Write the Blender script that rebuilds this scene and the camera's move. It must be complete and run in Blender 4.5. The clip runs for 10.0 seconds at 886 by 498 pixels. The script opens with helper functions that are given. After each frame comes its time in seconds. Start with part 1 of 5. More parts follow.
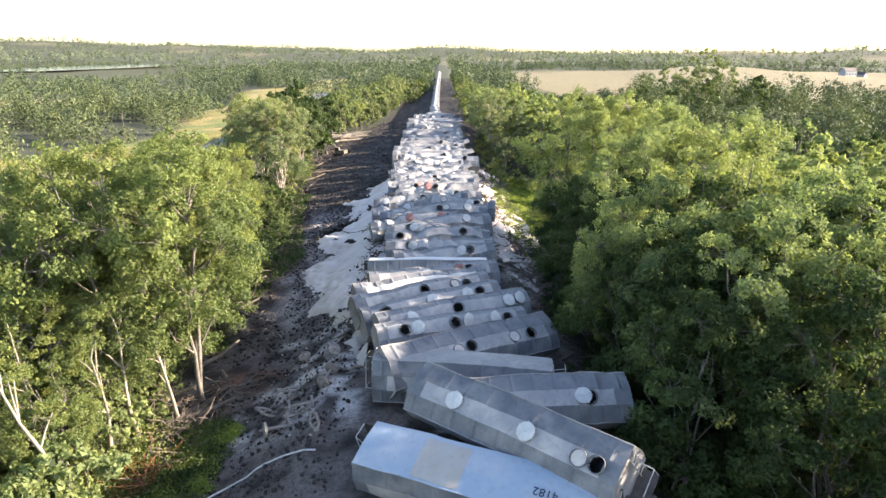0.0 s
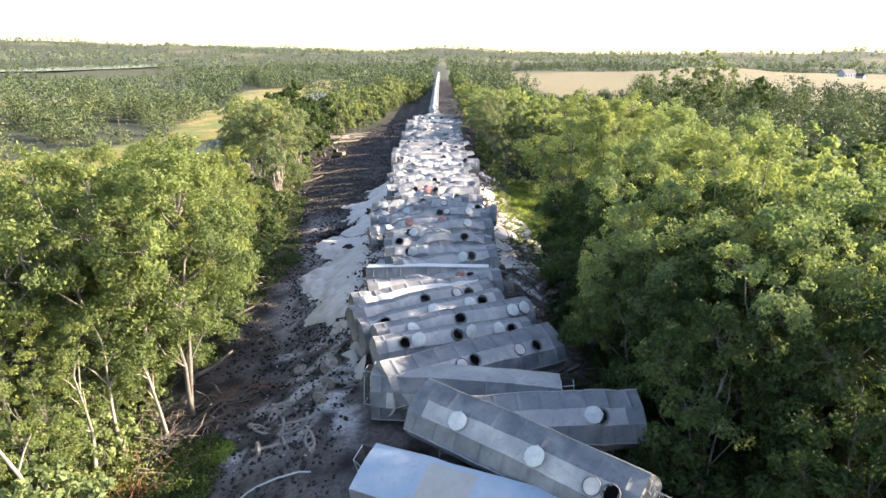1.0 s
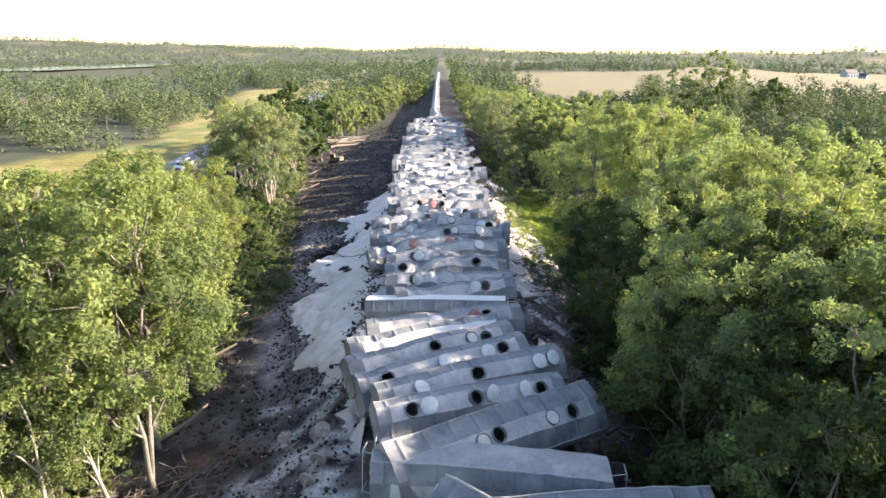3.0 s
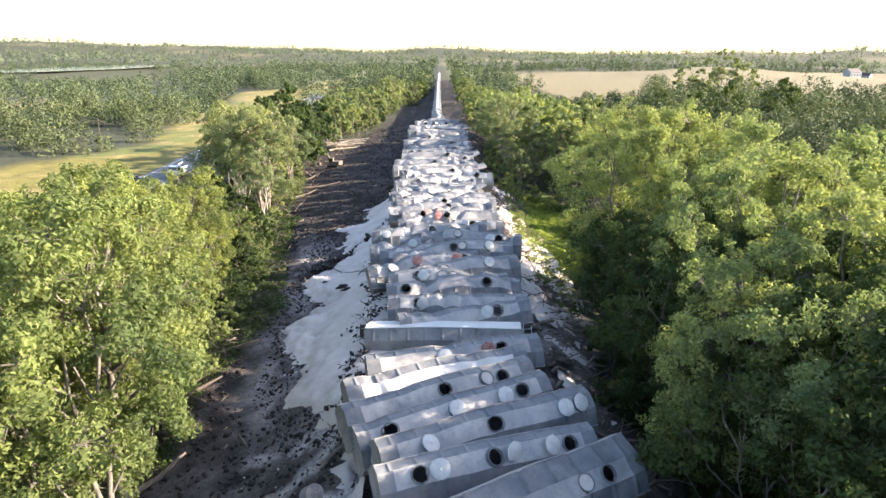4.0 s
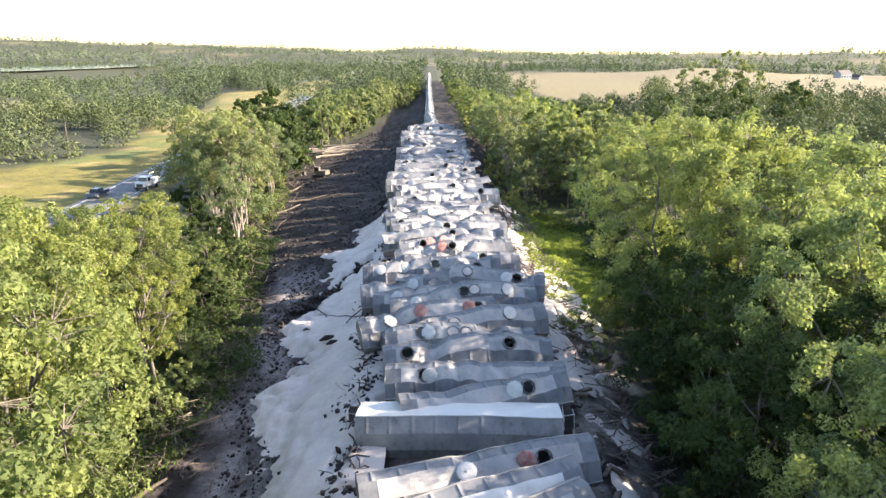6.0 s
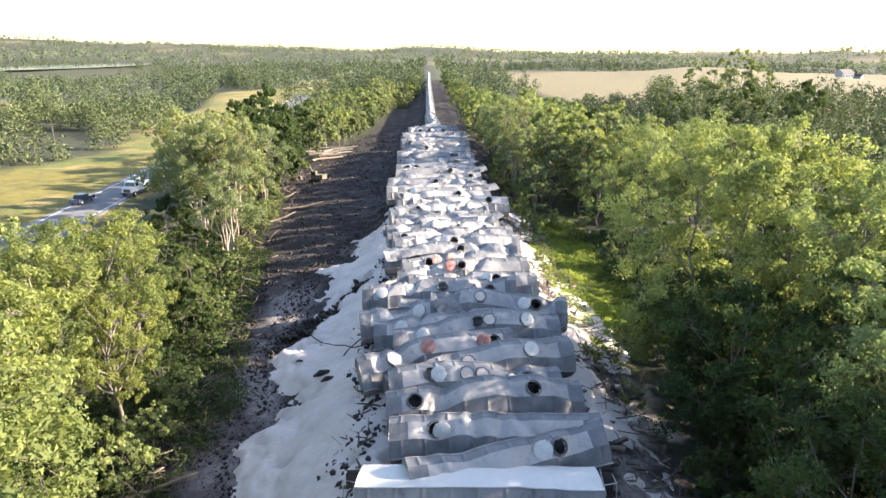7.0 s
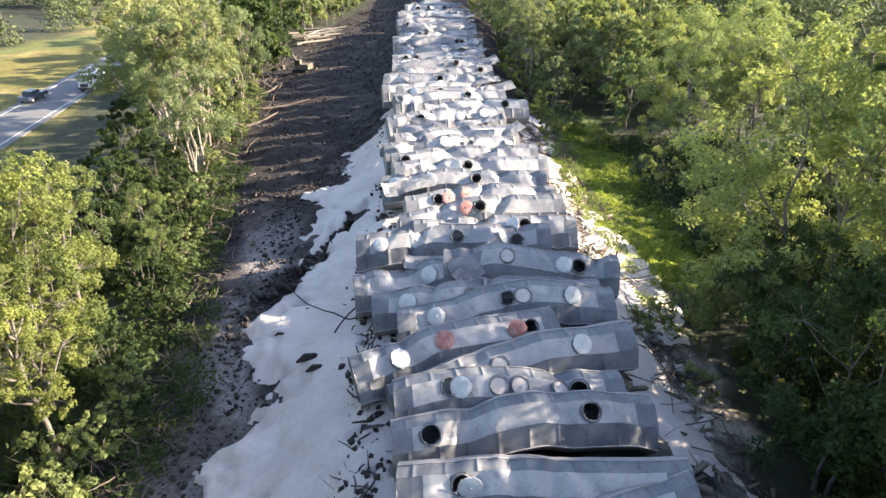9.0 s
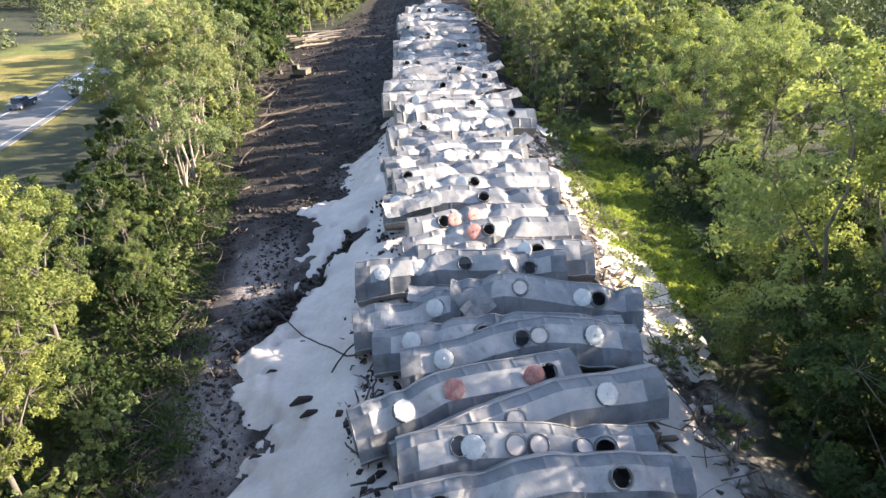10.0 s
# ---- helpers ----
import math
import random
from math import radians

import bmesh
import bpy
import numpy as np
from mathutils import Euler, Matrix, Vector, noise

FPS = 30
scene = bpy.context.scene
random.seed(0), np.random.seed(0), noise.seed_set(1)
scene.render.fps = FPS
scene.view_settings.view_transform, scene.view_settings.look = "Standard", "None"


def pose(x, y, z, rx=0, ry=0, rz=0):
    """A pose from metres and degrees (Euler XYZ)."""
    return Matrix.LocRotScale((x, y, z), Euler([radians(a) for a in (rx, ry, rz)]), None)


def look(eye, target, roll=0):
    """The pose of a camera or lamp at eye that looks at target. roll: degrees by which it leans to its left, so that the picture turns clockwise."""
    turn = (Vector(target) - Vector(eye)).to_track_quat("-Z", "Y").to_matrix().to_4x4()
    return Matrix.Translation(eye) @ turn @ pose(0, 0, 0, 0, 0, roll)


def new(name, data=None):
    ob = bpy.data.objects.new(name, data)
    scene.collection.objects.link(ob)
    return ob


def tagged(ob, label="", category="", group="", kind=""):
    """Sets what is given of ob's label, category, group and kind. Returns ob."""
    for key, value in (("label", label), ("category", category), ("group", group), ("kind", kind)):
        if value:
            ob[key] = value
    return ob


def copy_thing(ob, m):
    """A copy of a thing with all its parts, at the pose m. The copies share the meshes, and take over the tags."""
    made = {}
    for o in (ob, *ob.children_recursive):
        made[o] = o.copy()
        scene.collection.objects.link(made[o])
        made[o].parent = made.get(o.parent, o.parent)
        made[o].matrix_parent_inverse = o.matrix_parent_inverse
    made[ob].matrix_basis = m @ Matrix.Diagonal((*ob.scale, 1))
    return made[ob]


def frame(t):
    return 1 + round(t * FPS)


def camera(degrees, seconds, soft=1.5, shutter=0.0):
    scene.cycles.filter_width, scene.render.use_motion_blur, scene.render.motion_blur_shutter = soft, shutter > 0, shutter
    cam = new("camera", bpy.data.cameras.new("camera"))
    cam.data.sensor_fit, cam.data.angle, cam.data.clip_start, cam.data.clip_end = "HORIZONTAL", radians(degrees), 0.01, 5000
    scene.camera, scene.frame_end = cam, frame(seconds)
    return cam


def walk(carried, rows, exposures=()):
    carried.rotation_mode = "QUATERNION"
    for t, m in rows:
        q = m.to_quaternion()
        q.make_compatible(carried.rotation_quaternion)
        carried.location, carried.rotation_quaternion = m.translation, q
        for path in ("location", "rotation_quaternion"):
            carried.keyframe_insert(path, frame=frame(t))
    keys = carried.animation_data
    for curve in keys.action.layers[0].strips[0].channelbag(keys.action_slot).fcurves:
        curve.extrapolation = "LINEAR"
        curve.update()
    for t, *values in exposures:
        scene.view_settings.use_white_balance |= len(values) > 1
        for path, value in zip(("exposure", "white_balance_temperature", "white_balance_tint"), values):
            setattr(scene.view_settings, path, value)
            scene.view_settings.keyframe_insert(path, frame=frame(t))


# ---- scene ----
cam = camera(70.0, 10.0)
PATH = [
    (0, (1.819, 8.803, 23.464), (1.819, 10.712, 22.867), 0.2),
    (0.5, (1.749, 9.644, 23.4), (1.75, 11.553, 22.805), 0.0),
    (1, (1.58, 10.832, 23.431), (1.585, 12.742, 22.836), 0.3),
    (1.5, (1.341, 12.42, 23.429), (1.349, 14.33, 22.835), 0.4),
    (2, (1.108, 14.379, 23.479), (1.117, 16.288, 22.884), 0.6),
    (2.5, (0.864, 16.631, 23.547), (0.873, 18.54, 22.951), 0.5),
    (4, (0.059, 24.968, 23.442), (0.066, 26.877, 22.847), 0.2),
    (4.5, (-0.339, 27.938, 23.443), (-0.331, 29.847, 22.849), 0.4),
    (5, (-0.706, 30.98, 23.429), (-0.696, 32.89, 22.835), 0.4),
    (5.5, (-1.064, 34.014, 23.448), (-1.03, 35.923, 22.854), 0.4),
    (7, (-2.155, 43.666, 23.28), (-2.109, 45.574, 22.683), 0.4),
    (7.5, (-2.45, 46.791, 23.301), (-2.401, 48.68, 22.647), 0.4),
    (8, (-2.659, 49.918, 23.334), (-2.609, 51.758, 22.552), 0.3),
    (8.5, (-2.855, 53.039, 23.362), (-2.806, 54.813, 22.44), 0.2),
    (9, (-3.058, 56.153, 23.568), (-3.004, 57.913, 22.62), 0.2),
    (9.5, (-3.23, 58.567, 23.624), (-3.175, 60.326, 22.674), 0.1),
    (10, (-3.335, 59.842, 23.559), (-3.281, 61.602, 22.611), 0.1),
]
walk(cam, [(t, look(eye, goal, roll)) for t, eye, goal, roll in PATH])

# ---- world, sun and exposure ----
SUN_AZ, SUN_EL = 84.0, 22.0
scene.view_settings.exposure = 2.28
scene.view_settings.use_white_balance = True
scene.view_settings.white_balance_temperature, scene.view_settings.white_balance_tint = 6500, 15
world = bpy.data.worlds.new("world")
scene.world = world
world.use_nodes = True
wn = world.node_tree.nodes
sky = wn.new("ShaderNodeTexSky")
sky.sky_type = "NISHITA"
sky.sun_disc = False
sky.sun_elevation = radians(SUN_EL)
sky.sun_rotation = radians(SUN_AZ)
sky.air_density, sky.dust_density, sky.ozone_density = 1.0, 0.85, 0.25
wn["Background"].inputs[1].default_value = 0.105
world.node_tree.links.new(sky.outputs[0], wn["Background"].inputs[0])
sun_data = bpy.data.lights.new("sun", "SUN")
sun_data.energy, sun_data.angle, sun_data.color = 5.0, radians(0.55), (1.0, 0.87, 0.675)
sun = new("sun", sun_data)
sa, se = radians(SUN_AZ), radians(SUN_EL)
SUN_DIR = Vector((math.sin(sa) * math.cos(se), math.cos(sa) * math.cos(se), math.sin(se)))
sun.matrix_world = look(SUN_DIR * 300, (0, 0, 0))

# ---- materials ----


def material(name, base, rough=0.8, metal=0.0):
    m = bpy.data.materials.new(name)
    m.use_nodes = True
    b = m.node_tree.nodes["Principled BSDF"]
    b.inputs["Base Color"].default_value = (*base, 1)
    b.inputs["Roughness"].default_value = rough
    b.inputs["Metallic"].default_value = metal
    return m, m.node_tree.nodes, m.node_tree.links, b


def ramp(n, stops):
    r = n.new("ShaderNodeValToRGB")
    e = r.color_ramp.elements
    while len(e) < len(stops):
        e.new(0.5)
    for el, (p, c) in zip(e, stops):
        el.position, el.color = p, (*c, 1)
    return r


def noise_tex(n, l, scale, detail=5.0, rough=0.6, coords="Object"):
    tc = n.new("ShaderNodeTexCoord")
    t = n.new("ShaderNodeTexNoise")
    t.inputs["Scale"].default_value = scale
    t.inputs["Detail"].default_value = detail
    t.inputs["Roughness"].default_value = rough
    l.new(tc.outputs[coords], t.inputs["Vector"])
    return t


def mix(n, l, fac, a, b, mode="MIX"):
    m = n.new("ShaderNodeMix")
    m.data_type, m.blend_type = "RGBA", mode
    for sock, v in ((m.inputs[0], fac), (m.inputs[6], a), (m.inputs[7], b)):
        if hasattr(v, "links"):
            l.new(v, sock)
        else:
            sock.default_value = v if isinstance(v, float) else (*v, 1)
    return m.outputs[2]


def bump(n, l, b, height, strength, dist):
    k = n.new("ShaderNodeBump")
    k.inputs["Strength"].default_value, k.inputs["Distance"].default_value = strength, dist
    l.new(height, k.inputs["Height"])
    l.new(k.outputs[0], b.inputs["Normal"])


def mottled(name, stops, scale, rough=0.85, metal=0.0, fine=0.0, fine_tint=(0.5, 0.5, 0.5), bump_s=0.3, bump_d=0.05, coords="Object"):
    """A surface with coarse patches, fine grain and relief."""
    m, n, l, b = material(name, stops[0][1], rough, metal)
    t1 = noise_tex(n, l, scale, 6, 0.65, coords)
    r = ramp(n, stops)
    l.new(t1.outputs[0], r.inputs[0])
    t2 = noise_tex(n, l, scale * 9, 4, 0.7, coords)
    r2 = ramp(n, [(0.35, tuple(1 - fine for _ in range(3))), (0.7, (1.0, 1.0, 1.0))])
    l.new(t2.outputs[0], r2.inputs[0])
    l.new(mix(n, l, 1.0, r.outputs[0], r2.outputs[0], "MULTIPLY"), b.inputs["Base Color"])
    bump(n, l, b, t2.outputs[0], bump_s, bump_d)
    return m


def car_paint(name, a, b_col, dust, rough=0.5, streak=0.35):
    """Weathered hopper paint: tone shifts from car to car, dust, and faint rust streaks."""
    m, n, l, b = material(name, a, rough, 0.0)
    info = n.new("ShaderNodeObjectInfo")
    base = ramp(n, [(0.0, a), (1.0, b_col)])
    l.new(info.outputs["Random"], base.inputs[0])
    t1 = noise_tex(n, l, 0.55, 6, 0.6)
    r1 = ramp(n, [(0.42, (0, 0, 0)), (0.68, (1, 1, 1))])
    l.new(t1.outputs[0], r1.inputs[0])
    c1 = mix(n, l, r1.outputs[0], base.outputs[0], dust)
    t2 = noise_tex(n, l, 2.6, 8, 0.75)
    r2 = ramp(n, [(0.52, (1, 1, 1)), (0.74, (1 - streak, 1 - streak * 1.1, 1 - streak * 1.2))])
    l.new(t2.outputs[0], r2.inputs[0])
    l.new(mix(n, l, 1.0, c1, r2.outputs[0], "MULTIPLY"), b.inputs["Base Color"])
    r3 = ramp(n, [(0.3, (rough - 0.12,) * 3), (0.7, (rough + 0.25,) * 3)])
    l.new(t1.outputs[0], r3.inputs[0])
    l.new(r3.outputs[0], b.inputs["Roughness"])
    t4 = noise_tex(n, l, 1.4, 3, 0.5)
    dents = mix(n, l, 0.25, t4.outputs[0], t2.outputs[0])
    bump(n, l, b, dents, 0.5, 0.12)
    return m


def leaf_material(name, stops, trans=0.42):
    """Leaves: diffuse and translucent, with tone by leaf and by tree."""
    m, n, l, b = material(name, stops[0][1], 0.8)
    b.inputs["Specular IOR Level"].default_value = 0.2
    geo = n.new("ShaderNodeNewGeometry")
    mid_c = stops[1][1]
    r = ramp(n, [(p, tuple(q + (w - q) * 0.45 for w, q in zip(c, mid_c))) for p, c in stops])
    l.new(geo.outputs["Random Per Island"], r.inputs[0])
    info = n.new("ShaderNodeObjectInfo")
    r2 = ramp(n, [(0.0, (0.80, 0.86, 0.86)), (0.5, (1.0, 1.0, 1.0)), (1.0, (1.1, 1.05, 0.9))])
    l.new(info.outputs["Random"], r2.inputs[0])
    col = mix(n, l, 1.0, r.outputs[0], r2.outputs[0], "MULTIPLY")
    t = noise_tex(n, l, 0.35, 3, 0.5)
    r3 = ramp(n, [(0.32, (0.58, 0.64, 0.66)), (0.68, (1.32, 1.26, 1.12))])
    l.new(t.outputs[0], r3.inputs[0])
    col = mix(n, l, 1.0, col, r3.outputs[0], "MULTIPLY")
    t4 = noise_tex(n, l, 0.055, 2, 0.5)
    r4 = ramp(n, [(0.35, (0.60, 0.66, 0.70)), (0.65, (1.3, 1.25, 1.12))])
    l.new(t4.outputs[0], r4.inputs[0])
    col = mix(n, l, 1.0, col, r4.outputs[0], "MULTIPLY")
    l.new(col, b.inputs["Base Color"])
    tr = n.new("ShaderNodeBsdfTranslucent")
    l.new(mix(n, l, 1.0, col, (1.3, 1.35, 0.9), "MULTIPLY"), tr.inputs[0])
    mx = n.new("ShaderNodeMixShader")
    mx.inputs[0].default_value = trans
    l.new(b.outputs[0], mx.inputs[1])
    l.new(tr.outputs[0], mx.inputs[2])
    l.new(mx.outputs[0], n["Material Output"].inputs[0])
    return m


def ground_material():
    """Ground: the kind of cover comes from the cover attribute, grain and clods from noise."""
    m, n, l, b = material("ground_cover", (0.1, 0.1, 0.05), 0.95)
    at = n.new("ShaderNodeAttribute")
    at.attribute_name = "cover"
    t1 = noise_tex(n, l, 0.35, 8, 0.7)
    r1 = ramp(n, [(0.3, (0.55, 0.55, 0.58)), (0.5, (1.0, 1.0, 1.0)), (0.72, (1.4, 1.36, 1.32))])
    l.new(t1.outputs[0], r1.inputs[0])
    c = mix(n, l, 1.0, at.outputs["Color"], r1.outputs[0], "MULTIPLY")
    t2 = noise_tex(n, l, 3.2, 8, 0.8)
    r2 = ramp(n, [(0.36, (0.45, 0.45, 0.45)), (0.52, (1.0, 1.0, 1.0)), (0.7, (1.5, 1.5, 1.5))])
    l.new(t2.outputs[0], r2.inputs[0])
    l.new(mix(n, l, 1.0, c, r2.outputs[0], "MULTIPLY"), b.inputs["Base Color"])
    bump(n, l, b, t2.outputs[0], 0.7, 0.25)
    return m


GROUND = ground_material()
SAND = mottled("white_sand", [(0.3, (0.50, 0.44, 0.405)), (0.6, (0.61, 0.545, 0.50))], 0.4, 0.95, fine=0.12, bump_s=0.25, bump_d=0.08)
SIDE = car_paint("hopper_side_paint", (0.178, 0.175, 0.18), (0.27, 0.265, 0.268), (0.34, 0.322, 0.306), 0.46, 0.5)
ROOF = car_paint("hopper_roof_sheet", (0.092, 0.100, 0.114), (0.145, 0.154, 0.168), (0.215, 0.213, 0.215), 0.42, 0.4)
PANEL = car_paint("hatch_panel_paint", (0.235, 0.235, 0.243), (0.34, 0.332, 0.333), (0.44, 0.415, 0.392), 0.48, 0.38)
# Sand dust and the sunlit brightness of an upturned flank, in one colour.
DUST_SUN = car_paint("sunlit_dusted_paint", (0.60, 0.59, 0.57), (0.62, 0.61, 0.58), (0.68, 0.66, 0.62), 0.7, 0.12)
BLUE = car_paint("pale_blue_paint", (0.25, 0.32, 0.40), (0.26, 0.33, 0.41), (0.34, 0.38, 0.43), 0.5, 0.2)
BUFF = car_paint("buff_patch_paint", (0.33, 0.31, 0.28), (0.34, 0.32, 0.29), (0.37, 0.37, 0.37), 0.6, 0.15)
COVER = mottled("hatch_cover_paint", [(0.3, (0.46, 0.46, 0.45)), (0.65, (0.62, 0.61, 0.58))], 2.0, 0.5, fine=0.15)
REDCOVER = mottled("red_hatch_lining", [(0.3, (0.30, 0.06, 0.05)), (0.7, (0.45, 0.30, 0.27))], 2.5, 0.6, fine=0.2)
RUSTED = mottled("dusty_rusted_steel", [(0.3, (0.19, 0.155, 0.135)), (0.7, (0.37, 0.33, 0.30))], 2.0, 0.6, 0.2, fine=0.25)
STEEL = mottled("dark_weathered_steel", [(0.3, (0.05, 0.045, 0.045)), (0.7, (0.14, 0.12, 0.11))], 1.5, 0.55, 0.5, fine=0.3)
RIM = mottled("painted_hatch_rim", [(0.3, (0.12, 0.125, 0.13)), (0.7, (0.24, 0.24, 0.245))], 3.0, 0.5, fine=0.3)
BRIGHT = mottled("worn_galvanised_steel", [(0.3, (0.42, 0.42, 0.42)), (0.7, (0.62, 0.61, 0.60))], 3.0, 0.45, 0.3, fine=0.2)
BARK = mottled("grey_brown_bark", [(0.3, (0.10, 0.085, 0.07)), (0.7, (0.27, 0.24, 0.20))], 1.5, 0.95, fine=0.4, bump_s=0.6)
DEADWOOD = mottled("bare_broken_wood", [(0.3, (0.085, 0.064, 0.05)), (0.7, (0.24, 0.195, 0.155))], 1.2, 0.9, fine=0.35)
CLOD = mottled("dark_soil_clods", [(0.3, (0.018, 0.013, 0.011)), (0.7, (0.052, 0.042, 0.038))], 0.5, 0.95, fine=0.4)
LEAF_A = leaf_material("bright_leaves", [(0.0, (0.125, 0.15, 0.06)), (0.5, (0.245, 0.285, 0.128)), (1.0, (0.36, 0.40, 0.20))])
LEAF_D = leaf_material("yellow_green_leaves", [(0.0, (0.105, 0.125, 0.046)), (0.5, (0.172, 0.206, 0.078)), (1.0, (0.25, 0.278, 0.12))], 0.42)
# Deep green species; its darkness also holds the shade of low foliage.
LEAF_B = leaf_material("deep_green_shade_leaves", [(0.0, (0.035, 0.056, 0.024)), (0.5, (0.066, 0.096, 0.036)), (1.0, (0.11, 0.14, 0.056))])
LEAF_C = leaf_material("grey_green_leaves", [(0.0, (0.13, 0.155, 0.085)), (0.5, (0.205, 0.235, 0.125)), (1.0, (0.30, 0.325, 0.19))])
GRASS_LEAF = leaf_material("bright_grass", [(0.0, (0.15, 0.20, 0.04)), (0.5, (0.24, 0.29, 0.065)), (1.0, (0.36, 0.38, 0.12))], 0.4)
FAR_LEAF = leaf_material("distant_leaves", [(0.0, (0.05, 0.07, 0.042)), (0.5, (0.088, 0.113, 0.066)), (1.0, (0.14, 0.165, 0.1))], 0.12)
# Distance haze is put into this paler, bluer leaf colour.
HAZE_LEAF = leaf_material("far_haze_tinted_leaves", [(0.0, (0.085, 0.105, 0.085)), (0.5, (0.125, 0.15, 0.12)), (1.0, (0.17, 0.20, 0.165))], 0.3)
ASPHALT = mottled("worn_asphalt", [(0.3, (0.13, 0.13, 0.135)), (0.7, (0.19, 0.19, 0.19))], 0.3, 0.9, fine=0.2)
ROADPAINT = mottled("road_paint", [(0.3, (0.6, 0.6, 0.58)), (0.7, (0.75, 0.75, 0.72))], 2.0, 0.8, fine=0.2)
WATER, *_ = material("pond_water", (0.05, 0.07, 0.09), 0.08)
BLACK, *_ = material("black_rubber", (0.02, 0.02, 0.02), 0.7)
GLASS, *_ = material("dark_window_glass", (0.02, 0.025, 0.03), 0.06)
WHITE = mottled("white_vehicle_paint", [(0.3, (0.72, 0.73, 0.74)), (0.7, (0.80, 0.80, 0.80))], 1.0, 0.3, fine=0.08)
DARKBLUE = mottled("dark_blue_vehicle_paint", [(0.3, (0.03, 0.04, 0.07)), (0.7, (0.05, 0.06, 0.09))], 1.0, 0.25, fine=0.08)
RUSTLEAF = leaf_material("rust_brown_dead_leaves", [(0.0, (0.13, 0.055, 0.03)), (0.5, (0.23, 0.11, 0.06)), (1.0, (0.33, 0.18, 0.10))], 0.2)
PALEBARK = mottled("pale_bare_bark", [(0.3, (0.24, 0.20, 0.155)), (0.7, (0.42, 0.36, 0.29))], 1.5, 0.9, fine=0.3)
GREYWALL = mottled("blue_grey_house_walls", [(0.3, (0.24, 0.26, 0.29)), (0.7, (0.32, 0.34, 0.36))], 0.6, 0.8, fine=0.15)
YELLOW = mottled("dusty_yellow_paint", [(0.3, (0.10, 0.085, 0.065)), (0.7, (0.20, 0.17, 0.125))], 1.2, 0.6, fine=0.3)

# ---- small mesh tools ----


def mesh(name, verts, faces, mats, smooth=False):
    me = bpy.data.meshes.new(name)
    me.from_pydata([tuple(v) for v in verts], [], [tuple(f) for f in faces])
    for m in mats if isinstance(mats, (list, tuple)) else [mats]:
        me.materials.append(m)
    if smooth:
        me.polygons.foreach_set("use_smooth", [True] * len(me.polygons))
    me.update()
    return me


def fast_mesh(name, verts, quads, mat):
    """A mesh of equal-sided faces (quads or triangles) straight from arrays."""
    me = bpy.data.meshes.new(name)
    v, q = np.asarray(verts, np.float32), np.asarray(quads, np.int32)
    me.vertices.add(len(v))
    me.vertices.foreach_set("co", v.ravel())
    me.loops.add(q.size)
    me.loops.foreach_set("vertex_index", q.ravel())
    me.polygons.add(len(q))
    me.polygons.foreach_set("loop_start", np.arange(0, q.size, q.shape[1], dtype=np.int32))
    me.materials.append(mat)
    me.update(calc_edges=True)
    return me


def part(name, me, parent, label="", m=None):
    ob = new(name, me)
    ob.parent = parent
    if m is not None:
        ob.matrix_basis = m
    return tagged(ob, label) if label else ob


def thing(name, m, label, category, group="", kind=""):
    ob = new(name)
    ob.empty_display_size = 0.3
    ob.matrix_basis = m
    return tagged(ob, label, category, group, kind)


class Build:
    """Collects boxes, tubes and grids into one mesh."""

    def __init__(self):
        self.v, self.f = [], []

    def add(self, verts, faces):
        k = len(self.v)
        self.v += [tuple(p) for p in verts]
        self.f += [tuple(i + k for i in fc) for fc in faces]

    def box(self, c, s, m=None, taper=1.0):
        x, y, z = s[0] / 2, s[1] / 2, s[2] / 2
        pts = [Vector((i * x * (taper if k > 0 else 1), j * y * (taper if k > 0 else 1), k * z)) for k in (-1, 1) for j in (-1, 1) for i in (-1, 1)]
        if m is not None:
            pts = [m @ p for p in pts]
        self.add([p + Vector(c) for p in pts], [(0, 2, 3, 1), (4, 5, 7, 6), (0, 1, 5, 4), (2, 6, 7, 3), (0, 4, 6, 2), (1, 3, 7, 5)])

    def tube(self, pts, radii, sides=6, cap=True):
        pts = [Vector(p) for p in pts]
        rings, up = [], Vector((0.31, 0.17, 0.93))
        for i, p in enumerate(pts):
            d = (pts[min(i + 1, len(pts) - 1)] - pts[max(i - 1, 0)]).normalized()
            a = d.cross(up if abs(d.dot(up)) < 0.95 else Vector((1, 0, 0))).normalized()
            b = d.cross(a)
            r = radii[i] if isinstance(radii, (list, tuple)) else radii
            rings.append([p + r * (math.cos(q) * a + math.sin(q) * b) for q in (2 * math.pi * j / sides for j in range(sides))])
        faces = [(i * sides + j, i * sides + (j + 1) % sides, (i + 1) * sides + (j + 1) % sides, (i + 1) * sides + j) for i in range(len(pts) - 1) for j in range(sides)]
        if cap:
            faces += [tuple(range(sides - 1, -1, -1)), tuple((len(pts) - 1) * sides + j for j in range(sides))]
        self.add([p for r in rings for p in r], faces)

    def lathe(self, prof, sides=20, axis=2):
        """Revolves (radius, height) pairs."""
        vs = []
        for r, h in prof:
            for j in range(sides):
                q = 2 * math.pi * j / sides
                p = [r * math.cos(q), r * math.sin(q), h]
                vs.append(p if axis == 2 else [p[2], p[0], p[1]])
        fs = [(i * sides + j, i * sides + (j + 1) % sides, (i + 1) * sides + (j + 1) % sides, (i + 1) * sides + j) for i in range(len(prof) - 1) for j in range(sides)]
        self.add(vs, fs)

    def mesh(self, name, mat, smooth=False):
        return mesh(name, self.v, self.f, mat, smooth)


